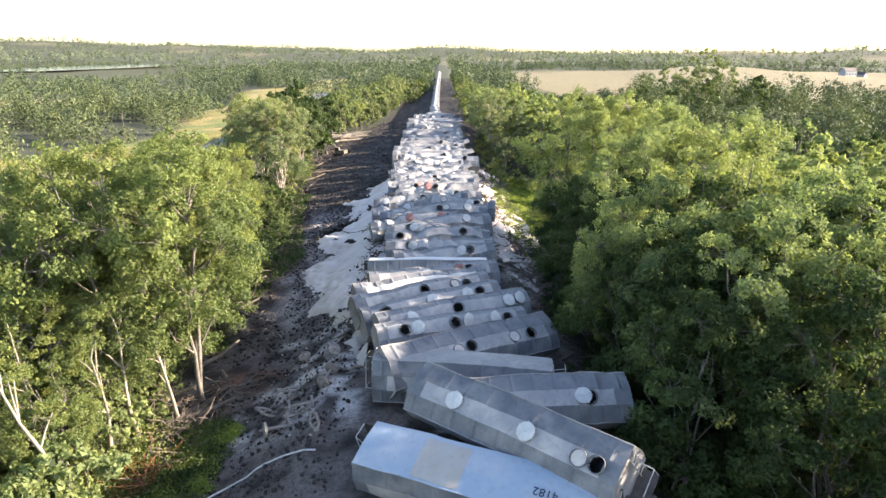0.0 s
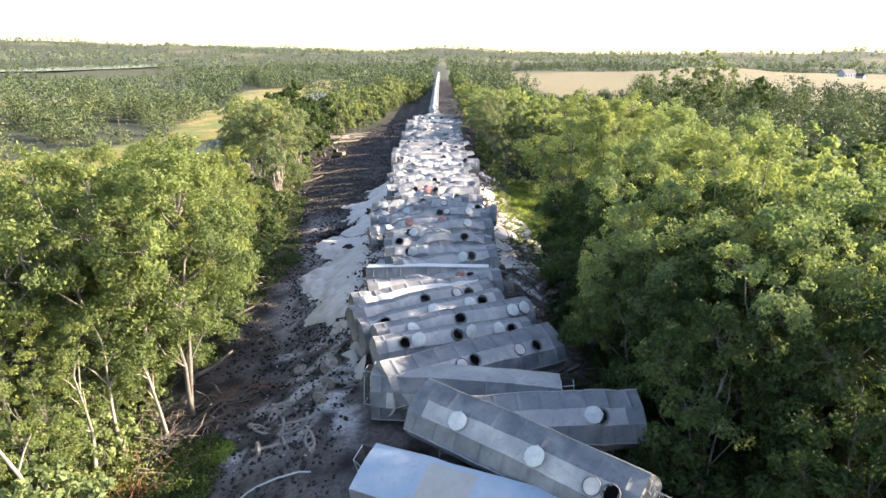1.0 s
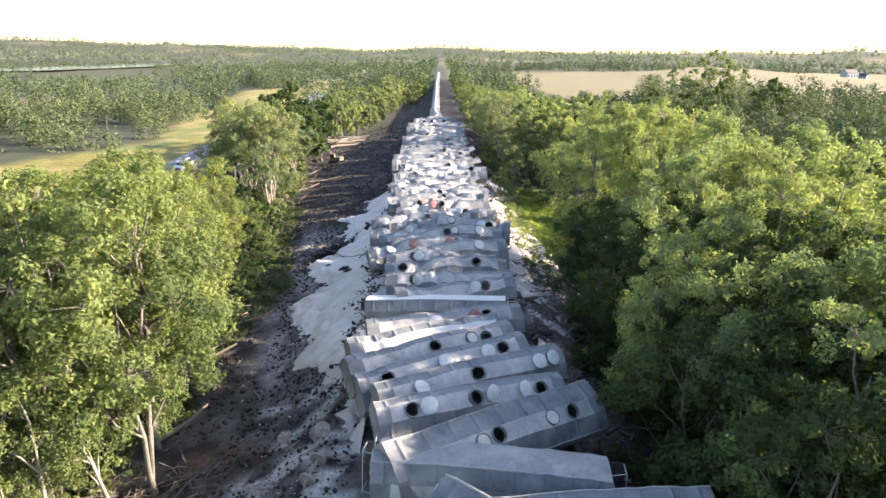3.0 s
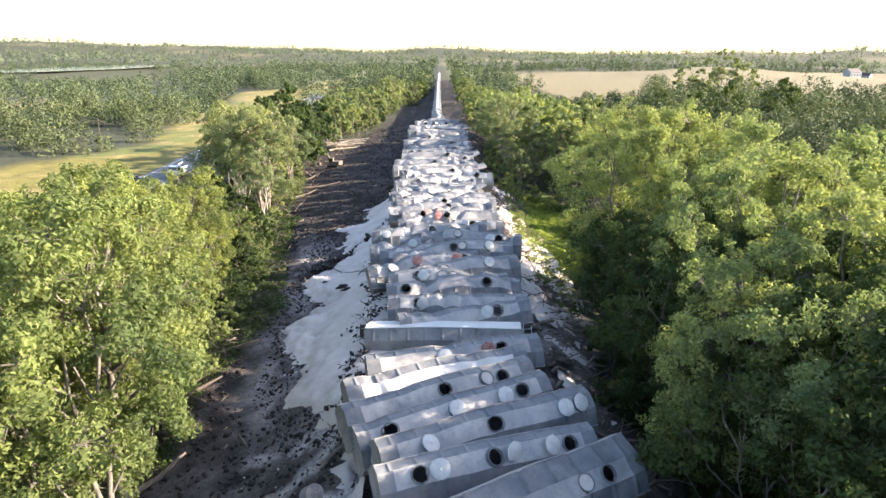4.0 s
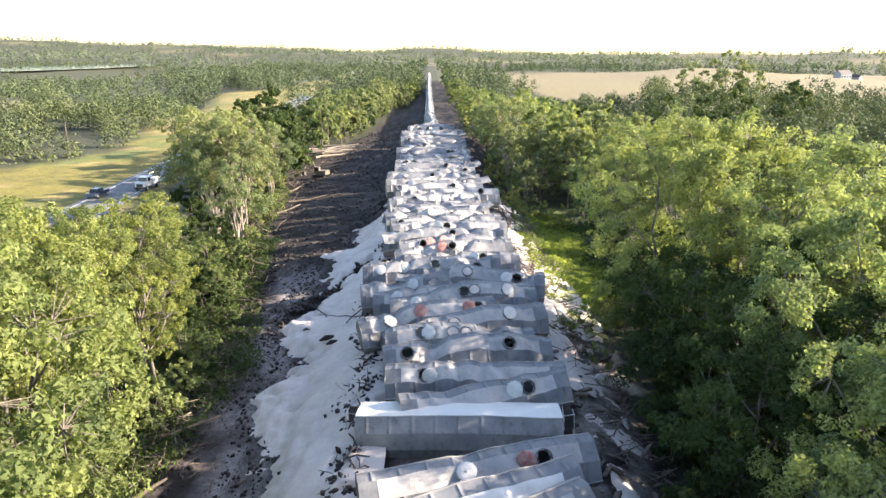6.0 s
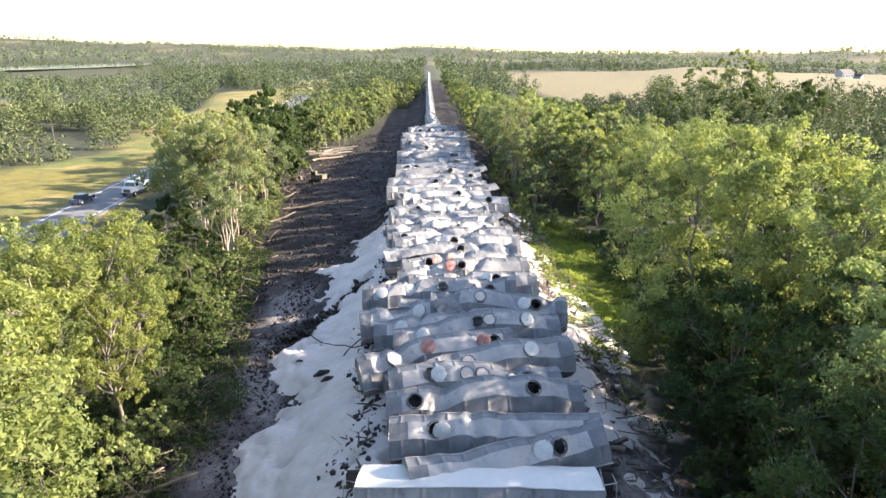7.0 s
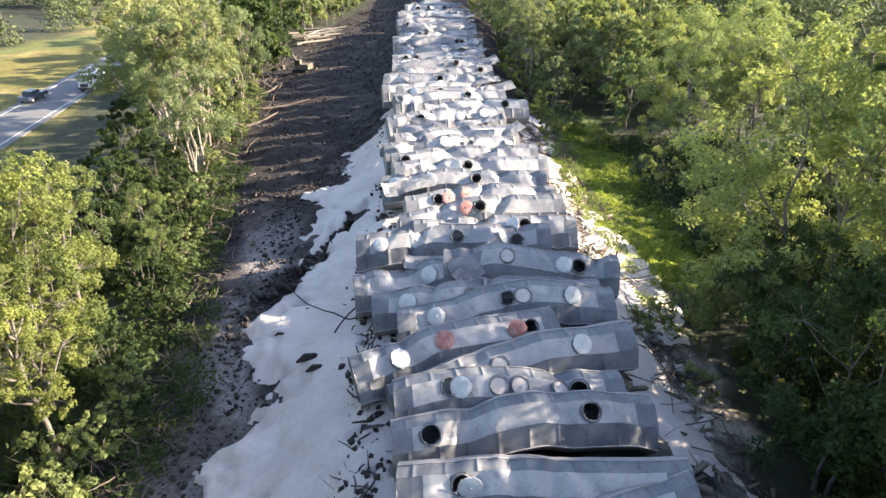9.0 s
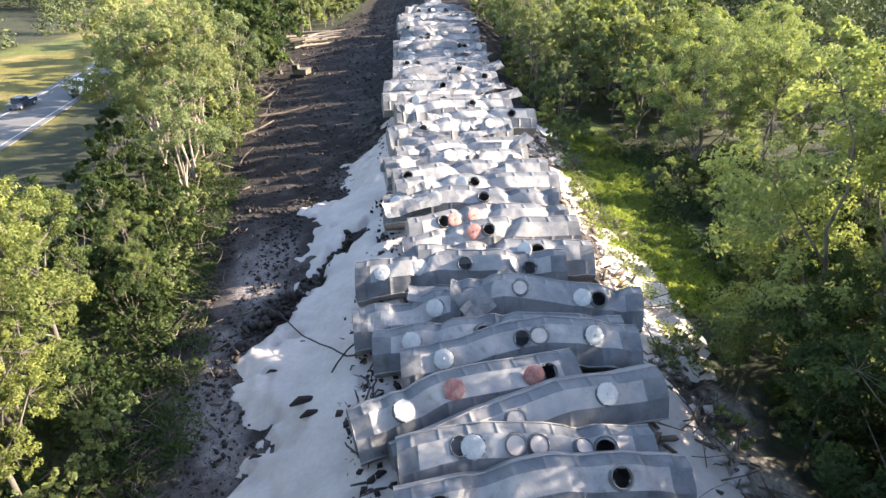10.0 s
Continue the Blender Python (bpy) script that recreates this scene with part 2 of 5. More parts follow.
def vnoise(x, y, seed=0):
    """Smooth value noise on arrays, -1 to 1."""
    xi, yi = np.floor(x).astype(np.int64), np.floor(y).astype(np.int64)
    fx, fy = x - xi, y - yi
    fx, fy = fx * fx * (3 - 2 * fx), fy * fy * (3 - 2 * fy)

    def h(a, b):
        k = (a * 374761393 + b * 668265263 + seed * 974634777) & 0x7FFFFFFF
        k = ((k ^ (k >> 13)) * 1274126177) & 0x7FFFFFFF
        return ((k ^ (k >> 16)) & 0xFFFF) / 32767.5 - 1

    return (h(xi, yi) * (1 - fx) + h(xi + 1, yi) * fx) * (1 - fy) + (h(xi, yi + 1) * (1 - fx) + h(xi + 1, yi + 1) * fx) * fy


def fbm(x, y, seed=0, octaves=4):
    return sum(vnoise(x * 2**k, y * 2**k, seed + k) * 0.5**k for k in range(octaves))


def step(a, b, x):
    t = np.clip((x - a) / (b - a), 0, 1)
    return t * t * (3 - 2 * t)


# ---- the lie of the land ----


def road_x(y):
    return -63.4 - 0.055 * (y - 153)


def dirt_left(y):
    return np.interp(y, [20, 45, 55, 66, 76, 84, 92, 112, 150, 175, 205, 237, 330, 580], [-14.5, -16.5, -19.5, -21.5, -20.5, -19, -20.5, -25, -28, -31, -30, -22, -16, -10])


def sand_left(y):
    return np.interp(y, [52, 58, 62, 66, 72, 79, 84, 90, 96, 99, 106, 113, 117, 124, 131, 140], [-5.5, -6.9, -8.8, -11.4, -12.0, -14.6, -13.2, -15.8, -15.2, -14.4, -14.8, -15.4, -12.6, -11.2, -9.6, -7])


def verge_left(y):
    return np.interp(y, [120, 160, 191, 208, 222, 242, 277, 328, 371, 463, 500, 525, 850], [-119, -113, -104, -93, -90, -95, -102, -112, -130, -142, -136, -110, -148])


def side_field(x, y):
    u, v = (x + 300) / 75, (y - 480) / 62
    return 1 - step(0.8, 1.1, np.sqrt(u * u + v * v) + 0.2 * vnoise(x / 30, y / 30, 15))


def lake_far(x, y):
    return np.hypot((x + 640) / 62, (y - 1270) / 250)


def lake_mask(x, y):
    u, v = (x + 640) / 62, (y - 1270) / 250
    return 1 - step(0.7, 1.15, np.sqrt(u * u + v * v) + 0.15 * vnoise(x / 90, y / 90, 5))


def ground_z(x, y):
    x, y = np.asarray(x, float), np.asarray(y, float)
    base = np.interp(x, [-70, -55, -30, -20, -11, -6, 6, 9, 13, 17, 40], [-4.2, -4.2, -3.0, -1.9, -1.2, 1.2, 1.2, 0.4, -1.4, -2.4, -3.0])
    near = 1 - step(500, 900, np.hypot(x, y))
    r = np.hypot(x, y)
    far = -9 + 9 * fbm(x / 420, y / 420, 11, 3) + step(600, 1200, r) * 5 * fbm(x / 130, y / 170, 12, 2) + step(1500, 3600, r) * (12 + 26 * (1 - step(-1500, -200, x)) + 26 * fbm(x / 600, y / 700, 17, 3))
    z = base * near + far * (1 - near)
    rail = np.exp(-((x / 40) ** 2)) * (1 - near)
    z = z * (1 - rail) + (base * 0.6) * rail * (1 - step(1500, 3000, r)) + z * rail * step(1500, 3000, r)
    rd = np.exp(-(((x - road_x(y)) / 14) ** 4)) * (1 - step(900, 1500, r))
    z = z * (1 - rd) - 4.2 * rd
    z = z + 9 * np.exp(-(((x - 330) / 260) ** 2) - ((y - 900) / 330) ** 2)
    z = z + 4 * np.exp(-(((x - 105) / 45) ** 2) - ((y - 265) / 70) ** 2)
    lm = lake_mask(x, y)
    sector = 1 - step(6.5, 11, np.abs(np.degrees(np.arctan2(x, y)) + 27.5))
    low = sector * step(330, 440, r) * (1 - step(1500, 1800, r))
    z = z * (1 - low) + np.minimum(z, -20) * low
    shore = 1 - step(1.25, 2.0, lake_far(x, y))
    z = z * (1 - shore) - 8.6 * shore
    z = z * (1 - lm) - 12 * lm
    z = z + step(-125, -230, x) * (1 - step(500, 900, r)) * (3 + 5 * fbm(x / 110, y / 110, 19, 2))
    rough = (1 - step(60, 110, np.abs(x))) * (1 - step(240, 330, y)) * (1 - rd)
    z = z + rough * (0.28 * fbm(x / 5, y / 5, 3, 3) + 0.10 * fbm(x / 0.9, y / 0.9, 7, 2))
    return z


def axis_steps(lo, hi, fine, ends):
    out = list(np.arange(lo, hi + fine / 2, fine))
    for sign, end in ((1, ends[1]), (-1, ends[0])):
        p, d = (hi, fine) if sign > 0 else (lo, fine)
        extra = []
        while (end - p) * sign > 0:
            d *= 1.085
            p += sign * d
            extra.append(p)
        out = out + extra if sign > 0 else extra[::-1] + out
    return np.array(out)


def cover_colour(x, y):
    """Soil, grass, crop and wood floor, by where each lies."""
    edge = 2.2 * fbm(x / 6, y / 6, 21, 3)
    dl = dirt_left(y) + edge
    wood = np.array([0.032, 0.038, 0.016])
    dirt, ash = np.array([0.0175, 0.0125, 0.0115]), np.array([0.115, 0.096, 0.09])
    verge, crop = np.array([0.165, 0.145, 0.028]), np.array([0.155, 0.128, 0.062])
    col = np.broadcast_to(wood, (*x.shape, 3)).copy()

    def lay(mask, c):
        nonlocal col
        col = col * (1 - mask[..., None]) + c * mask[..., None]

    rx = road_x(y)
    gr = step(-3, 2, x - verge_left(y) + edge) * (1 - step(4, 9, x - rx + edge)) * step(80, 100, y) * (1 - step(840, 880, y))
    lay(gr, verge)
    lay(gr * step(0.0, 0.5, fbm(x / 14, y / 30, 31, 4)), np.array([0.11, 0.13, 0.03]))
    lay(gr * step(0.25, 0.5, fbm(x / 5, y / 9, 33, 3)), np.array([0.24, 0.19, 0.065]))
    lay(step(50, 66, x - 0.02 * y + 8 * vnoise(x / 60, y / 60, 9)) * step(290, 320, y - 0.15 * x) * (1 - step(1250, 1320, y)), crop)
    lay(side_field(x, y), crop * 0.9)
    lay(step(0.6, 0.7, fbm(x / 260, y / 200, 41, 2)) * step(600, 800, np.hypot(x, y)) * step(2.0, 3.0, lake_far(x, y)), crop * 0.8)
    lay(step(13.5, 15.5, x + edge * 0.5) * (1 - step(19, 23, x + edge)) * step(95, 103, y) * (1 - step(130, 150, y)), np.array([0.16, 0.24, 0.04]))
    d = step(-1.5, 1.0, x - dl) * (1 - step(12, 15.5, x + 0.6 * edge)) * (1 - step(560, 640, y))
    lay(d, dirt)
    lay(d * step(0.05, 0.5, fbm(x / 1.6, y / 2.0, 51, 4)) * step(-24, -12, x) * (1 - step(-6, 4, x) * 0.4) * (1 - step(90, 150, y) * 0.6), ash)
    lay(d * (1 - step(54, 64, y)) * step(-0.5, 0.4, fbm(x / 2.3, y / 2.3, 53, 4)) * 0.85, np.array([0.145, 0.122, 0.112]))
    spill = step(-13, -9.5, x + edge) * (1 - step(-4.0, -3.0, x)) * step(42, 46, y) * (1 - step(58, 64, y))
    lay(spill * step(-0.08, 0.2, fbm(x / 1.9, y / 1.6, 73, 4)), np.array([0.50, 0.46, 0.44]))
    litter = np.exp(-(((x + 13) / 2.2) ** 2) - ((y - 53.5) / 1.6) ** 2) + np.exp(-(((x + 16.2) / 1.8) ** 2) - ((y - 42) / 1.8) ** 2)
    lay(np.clip(litter, 0, 1) * step(-0.2, 0.2, fbm(x / 0.9, y / 0.9, 75, 3)), np.array([0.17, 0.075, 0.04]))
    apron = step(-4.6, -2.6, x - sand_left(y) + edge * 0.5) * (1 - step(0, 1.5, x - sand_left(y))) * step(54, 62, y) * (1 - step(104, 114, y))
    lay(apron * (0.35 + 0.65 * step(-0.35, 0.3, fbm(x / 1.4, y / 2.4, 67, 4))), np.array([0.205, 0.186, 0.182]))
    scree = step(6.5, 8, x + edge * 0.4) * (1 - step(11, 13, x + edge * 0.6)) * step(46, 56, y) * (1 - step(84, 92, y))
    lay(scree * step(-0.3, 0.35, fbm(x / 1.1, y / 1.5, 69, 4)), np.array([0.20, 0.18, 0.165]))
    bank = step(6.5, 8, x + edge * 0.4) * (1 - step(12, 13.5, x + edge * 0.6 - 2.8 * step(76, 82, y) * (1 - step(98, 106, y)))) * step(76, 82, y) * (1 - step(128, 140, y))
    lay(bank * step(-0.25, 0.15, fbm(x / 1.7, y / 2.2, 63, 3)), np.array([0.42, 0.37, 0.31]))
    return col


gx = axis_steps(-34, 26, 0.52, (-4300, 4300))
gy = axis_steps(26, 205, 0.62, (-1500, 4700))
GX, GY = np.meshgrid(gx, gy)
GZ = ground_z(GX, GY)
nx, ny = len(gx), len(gy)
idx = np.arange(nx * ny).reshape(ny, nx)
quads = np.stack([idx[:-1, :-1], idx[:-1, 1:], idx[1:, 1:], idx[1:, :-1]], -1).reshape(-1, 4)
gme = fast_mesh("ground", np.stack([GX, GY, GZ], -1).reshape(-1, 3), quads, GROUND)
att = gme.color_attributes.new("cover", "FLOAT_COLOR", "POINT")
cc = cover_colour(GX, GY).reshape(-1, 3)
att.data.foreach_set("color", np.concatenate([cc, np.ones((len(cc), 1))], 1).astype(np.float32).ravel())
gme.polygons.foreach_set("use_smooth", [True] * len(gme.polygons))
tagged(new("ground", gme), "churned dark soil, grass verges and crop fields", "ground", kind="structure")


def height(x, y):
    return float(ground_z(np.array([x]), np.array([y]))[0])


# pond
bp = Build()
bp.add([(-640 + 80 * math.cos(a), 1270 + 320 * math.sin(a), -7.0) for a in (i * math.pi / 16 for i in range(32))], [tuple(range(32))])
tagged(new("water", bp.mesh("water", WATER)), "pale still pond reflecting the sky", "pond", kind="structure")

# road
ys = np.concatenate([np.arange(90, 300, 6.0), np.arange(300, 1900, 25.0)])


def ribbon(name, off, half, lift, mat, y_list=ys):
    v, f = [], []
    for i, y in enumerate(y_list):
        for s, dz in ((-half, 0), (half, 0)):
            v.append((road_x(y) + off + s, y, -4.2 + lift if np.hypot(road_x(y), y) < 900 else height(road_x(y), y) + lift + 0.3))
        v += [(v[-2][0], y, v[-2][2] - 0.4), (v[-1][0], y, v[-1][2] - 0.4)]
    v2 = []
    for i in range(len(y_list)):
        a, b, c, d = v[4 * i : 4 * i + 4]
        v2 += [c, a, b, d]
    for i in range(len(y_list) - 1):
        for k in range(3):
            f.append((4 * i + k, 4 * i + k + 1, 4 * i + 5 + k, 4 * i + 4 + k))
    return mesh(name, v2, f, mat)


road = tagged(new("road", ribbon("road", 0, 4.6, 0.12, ASPHALT)), "grey two-lane asphalt highway with white edge lines", "road", kind="structure")
part("edge_line", ribbon("edge_line", -3.5, 0.09, 0.126, ROADPAINT), road)
part("edge_line", ribbon("edge_line", 3.5, 0.09, 0.126, ROADPAINT), road)

# ---- spilled sand ----


def sheet(name, xs, ys_, thick, mat):
    X, Y = np.meshgrid(xs, ys_)
    T = thick(X, Y)
    Z = ground_z(X, Y) * 0.75 + (ground_z(X, Y) - (0.28 * fbm(X / 5, Y / 5, 3, 3) + 0.10 * fbm(X / 0.9, Y / 0.9, 7, 2))) * 0.25 + T
    n_x, n_y = len(xs), len(ys_)
    ix = np.arange(n_x * n_y).reshape(n_y, n_x)
    q = np.stack([ix[:-1, :-1], ix[:-1, 1:], ix[1:, 1:], ix[1:, :-1]], -1).reshape(-1, 4)
    keep = (T.ravel()[q] > -0.25).any(1)
    me = fast_mesh(name, np.stack([X, Y, Z], -1).reshape(-1, 3), q[keep], mat)
    me.polygons.foreach_set("use_smooth", [True] * len(me.polygons))
    return me


def left_sand(x, y):
    inside = (x - sand_left(y)) + 1.6 * fbm(x / 3.5, y / 5, 71, 3) + 0.75 * fbm(x / 0.9, y / 1.1, 72, 3)
    clumps = step(0.45, 0.75, fbm(x / 1.3, y / 1.3, 79, 3))
    fade = step(-8.0, -5.5, x)
    line = ((y - 99.6) - (x + 12.3) * 2.1) / 2.3
    gully = np.exp(-((line / (0.8 + 0.45 * vnoise(x, y, 5))) ** 2)) * step(-0.35, 0.1, fbm(x / 1.5, y / 1.5, 88, 2) + 0.1) * step(90, 93, y) * (1 - step(106, 109, y))
    return np.clip(inside, -2, 3.0) * 0.28 - 0.12 - 1.5 * gully - 0.5 * clumps * (1 - step(1.0, 4.5, inside)) - 0.6 * step(0.3, 0.5, fbm(x / 1.1, y / 1.1, 83, 3)) * fade


tagged(new("spilled_sand", sheet("spilled_sand", np.arange(-18, -3.9, 0.22), np.arange(50, 142, 0.26), left_sand, SAND)), "smooth drift of pale spilled sand beside the wreck", "sand", kind="stuff")


def right_sand(x, y):
    n_ = fbm(x / 3.2, y / 4.5, 91, 4) + 0.12 + 0.35 * step(78, 92, y) * (1 - step(118, 135, y))
    band = step(7.0, 9.0, x) * (1 - step(12.0 + 2.2 * step(76, 82, y) * (1 - step(98, 108, y)), 14.5 + 2.2 * step(76, 82, y) * (1 - step(98, 108, y)), x + 0.25 * np.sin(y / 9)))
    return (n_ * 0.5 - 0.16) * band - 0.3 * (1 - band) - 0.16 * (1 - step(74, 88, y))


tagged(new("spilled_sand", sheet("spilled_sand", np.arange(6.5, 18, 0.3), np.arange(58, 150, 0.35), right_sand, SAND)), "patchy pale sand and splintered debris under the trees", "sand", kind="stuff")

# ---- hopper cars ----


def cover_mesh(mat, name):
    b = Build()
    b.lathe([(0.0, 0.085), (0.06, 0.085), (0.07, 0.05), (0.3, 0.045), (0.44, 0.02), (0.50, 0.0), (0.50, -0.06), (0.45, -0.06), (0.43, -0.02), (0.0, -0.01)], 18)
    for k in range(6):
        a = k * math.pi / 3 + 0.3
        b.box((0.51 * math.cos(a), 0.51 * math.sin(a), -0.02), (0.08, 0.05, 0.05), Matrix.Rotation(a, 3, "Z"))
    return b.mesh(name, mat)


COVER_ME = cover_mesh(COVER, "hatch_cover")
RED_ME = cover_mesh(REDCOVER, "hatch_cover")
b_ = Build()
b_.lathe([(0.40, -0.12), (0.40, 0.12), (0.42, 0.14), (0.45, 0.12), (0.45, -0.02), (0.53, -0.02), (0.53, -0.05)], 18)
COAMING_ME = b_.mesh("hatch_coaming", RIM)
b_ = Build()
b_.lathe([(0.40, 0.06), (0.25, 0.09), (0.0, 0.11)], 18)
FILL_ME = b_.mesh("sand_fill", SAND, True)


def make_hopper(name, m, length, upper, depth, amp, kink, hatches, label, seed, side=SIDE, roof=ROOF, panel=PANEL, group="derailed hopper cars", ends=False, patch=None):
    """A covered hopper in its own axes: x along the car, z out of the roof, y towards the upper eave."""
    rnd = random.Random(seed)
    car = thing(name, m, label, "hopper car", group)
    lo, strip, eave = 1.42, 0.48, 0.40
    u0, kh = kink
    twist = rnd.uniform(-0.12, 0.12) * min(1, amp * 6)
    folds = [(rnd.uniform(-0.5, 0.5) * length, rnd.choice((-1, 1)) * rnd.uniform(0.1, 0.9), rnd.uniform(0.45, 1.3), rnd.uniform(0.5, 1.3)) for _ in range(rnd.randint(3, 5))]
    ox, oy = rnd.uniform(0, 90), rnd.uniform(0, 90)

    def warp(p):
        x, y, z = p
        u = x / length + 0.5
        t = max(0.0, 1 - abs(u - u0) / (max(u0, 1 - u0) * 1.05))
        k = 1.3 * kh * (0.75 * t + 0.25 * t * t * (3 - 2 * t))
        q = Vector((x * 0.42 + ox, y * 0.45 + oy, z * 0.4))
        d = noise.noise(q)
        e = sum(dp * max(0.0, 1 - abs(x - xf - sl * y - 0.3 * sl * z) / wd) for xf, sl, wd, dp in folds)
        g = abs(noise.noise(Vector((x * 1.3 + ox, y * 1.2 - oy, z * 1.1))))
        bow = noise.noise(Vector((x * 0.22 + oy, 3.3, ox)))
        bow_y = noise.noise(Vector((x * 0.25 + ox, 9.1, oy)))
        y2 = y + k + amp * (0.9 * bow_y + 0.35 * d - 0.45 * e)
        z2 = z + amp * (1.5 * bow + 0.8 * d - 2.2 * e - 0.5 * g)
        a = twist * u
        return Vector((x + amp * 0.3 * d, y2 * math.cos(a) - z2 * math.sin(a), y2 * math.sin(a) + z2 * math.cos(a)))

    h = length / 2
    nseg = 54 if amp > 0.01 else 12
    xs = [-h + length * i / nseg for i in range(nseg + 1)]
    seams = [-h + length * (i + 0.5) / 9 for i in range(9)]
    rx_ = sorted(xs + [s + o for s in seams for o in (-0.055, -0.035, 0.035, 0.055)])

    def grid(b, x_list, prof, lift=None):
        """prof: (y, z) pairs across; lift(x): how far a seam stands proud."""
        v, f, n_ = [], [], len(prof)
        for x in x_list:
            up = 0.032 if lift and any(abs(x - s) < 0.04 for s in seams) else 0.0
            v += [warp((x, y, z + up)) for y, z in prof]
        for i in range(len(x_list) - 1):
            for j in range(n_ - 1):
                f.append((i * n_ + j, (i + 1) * n_ + j, (i + 1) * n_ + j + 1, i * n_ + j + 1))
        b.add(v, f)

    def span(a, b_, n_):
        return [(a[0] + (b_[0] - a[0]) * i / n_, a[1] + (b_[1] - a[1]) * i / n_) for i in range(n_ + 1)]

    def swell(z):
        return 0.13 * math.sin(math.pi * min(1.0, max(0.0, (z + depth) / (depth - eave))))

    # body: gently rounded sides, slope sheets underneath and ends
    b = Build()
    grid(b, xs, [(y + swell(z), z) for y, z in span((upper, -depth), (upper, -eave), 8)])
    grid(b, xs, [(y - swell(z), z) for y, z in span((-lo, -eave), (-lo, -depth), 8)])
    grid(b, xs, span((-lo, -depth), (upper, -depth), 4))
    for sx in (-h, h):
        prof = [(y - swell(z), z) for y, z in span((-lo, -depth), (-lo, -eave), 4)] + [(-strip, 0), (strip, 0)] + [(y + swell(z), z) for y, z in span((upper, -eave), (upper, -depth), 4)]
        ring = [warp((sx, y, z)) for y, z in prof]
        inner = [warp((sx * (1 - 0.02), y * 0.86, z * 0.9 - 0.1)) for y, z in prof]
        k = len(prof)
        fs = [(i, (i + 1) % k, k + (i + 1) % k, k + i) for i in range(k)] + [tuple(range(k, 2 * k))]
        b.add(ring + inner, fs if sx > 0 else [f_[::-1] for f_ in fs])
    part("body", b.mesh("body", side, True), car)
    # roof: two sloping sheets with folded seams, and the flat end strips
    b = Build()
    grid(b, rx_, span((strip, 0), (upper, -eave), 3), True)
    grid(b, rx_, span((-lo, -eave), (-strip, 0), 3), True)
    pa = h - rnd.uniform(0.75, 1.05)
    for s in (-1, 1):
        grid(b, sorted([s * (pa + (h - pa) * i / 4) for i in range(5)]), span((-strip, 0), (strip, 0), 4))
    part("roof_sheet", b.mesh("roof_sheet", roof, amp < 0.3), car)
    # hatch panel with holes where hatches stand open
    spots = [(w[0], (float(w[1:]) - 0.5) * length, rnd.uniform(-0.06, 0.06)) for w in hatches.split()]
    holes = [(x, y) for kd, x, y in spots if kd == "o"]
    px = [-pa + 2 * pa * i / round(2 * pa / 0.19) for i in range(round(2 * pa / 0.19) + 1)]
    py = [-strip + 2 * strip * i / 7 for i in range(8)]
    v = [warp((x, y, 0.012)) for x in px for y in py]
    f = []
    for i in range(len(px) - 1):
        for j in range(7):
            cx, cy = (px[i] + px[i + 1]) / 2, (py[j] + py[j + 1]) / 2
            if all(math.hypot(cx - a, cy - b2) > 0.40 for a, b2 in holes):
                f.append((i * 8 + j, (i + 1) * 8 + j, (i + 1) * 8 + j + 1, i * 8 + j + 1))
    part("hatch_panel", mesh("hatch_panel", v, f, panel, amp < 0.3), car, "pale dusty strip of roof between the hatches")
    if patch:
        b = Build()
        x0, x1, z0, z1, pm = patch
        n1 = round((x1 - x0) / 0.3)
        v, f = [], []
        for i in range(n1 + 1):
            v += [warp((x0 + (x1 - x0) * i / n1, upper + swell(z0 + (z1 - z0) * j / 6), z0 + (z1 - z0) * j / 6)) + Vector((0, 0.02, 0)) for j in range(7)]
        for i in range(n1):
            f += [(i * 7 + j, i * 7 + j + 1, i * 7 + j + 8, i * 7 + j + 7) for j in range(6)]
        part("paint_patch", mesh("paint_patch", v, f, pm, True), car, "buff rectangle of paint on the flank")
    # chords along the eaves
    for yy, nm in ((upper, "top_chord"), (-lo, "top_chord")):
        b = Build()
        b.tube([warp((x, yy, -eave + 0.02)) for x in xs], 0.042, 5)
        part(nm, b.mesh(nm, side), car)

    def frame_at(x, y):
        o, ex, ey = warp((x, y, 0.02)), warp((x + 0.3, y, 0.02)) - warp((x - 0.3, y, 0.02)), warp((x, y + 0.3, 0.02)) - warp((x, y - 0.3, 0.02))
        ez = ex.cross(ey).normalized()
        ex.normalize()
        r = Matrix((ex, ez.cross(ex), ez)).transposed().to_4x4()
        return Matrix.Translation(o) @ r

    for kd, x, y in spots:
        mm = frame_at(x, y)
        if kd == "o":
            part("hatch_coaming", COAMING_ME, car, "open round hatch rim", mm)
        elif kd == "s":
            rim = part("hatch_coaming", COAMING_ME, car, "round hatch rim choked with sand", mm)
            part("sand_fill", FILL_ME, rim)
        elif kd == "c":
            rim = part("hatch_coaming", COAMING_ME, car, "round hatch rim under its cover", mm)
            part("hatch_cover", COVER_ME, rim, "", pose(0, 0, 0.17, rnd.uniform(-4, 4), rnd.uniform(-4, 4), rnd.uniform(0, 90)))
        else:
            tilt = pose(0, 0, 0.22, rnd.uniform(-25, 15), rnd.uniform(-35, 35), rnd.uniform(0, 360))
            part("hatch_cover", RED_ME if kd == "r" else COVER_ME, car, "red-lined hatch cover thrown open" if kd == "r" else "white hatch cover thrown open", mm @ tilt)
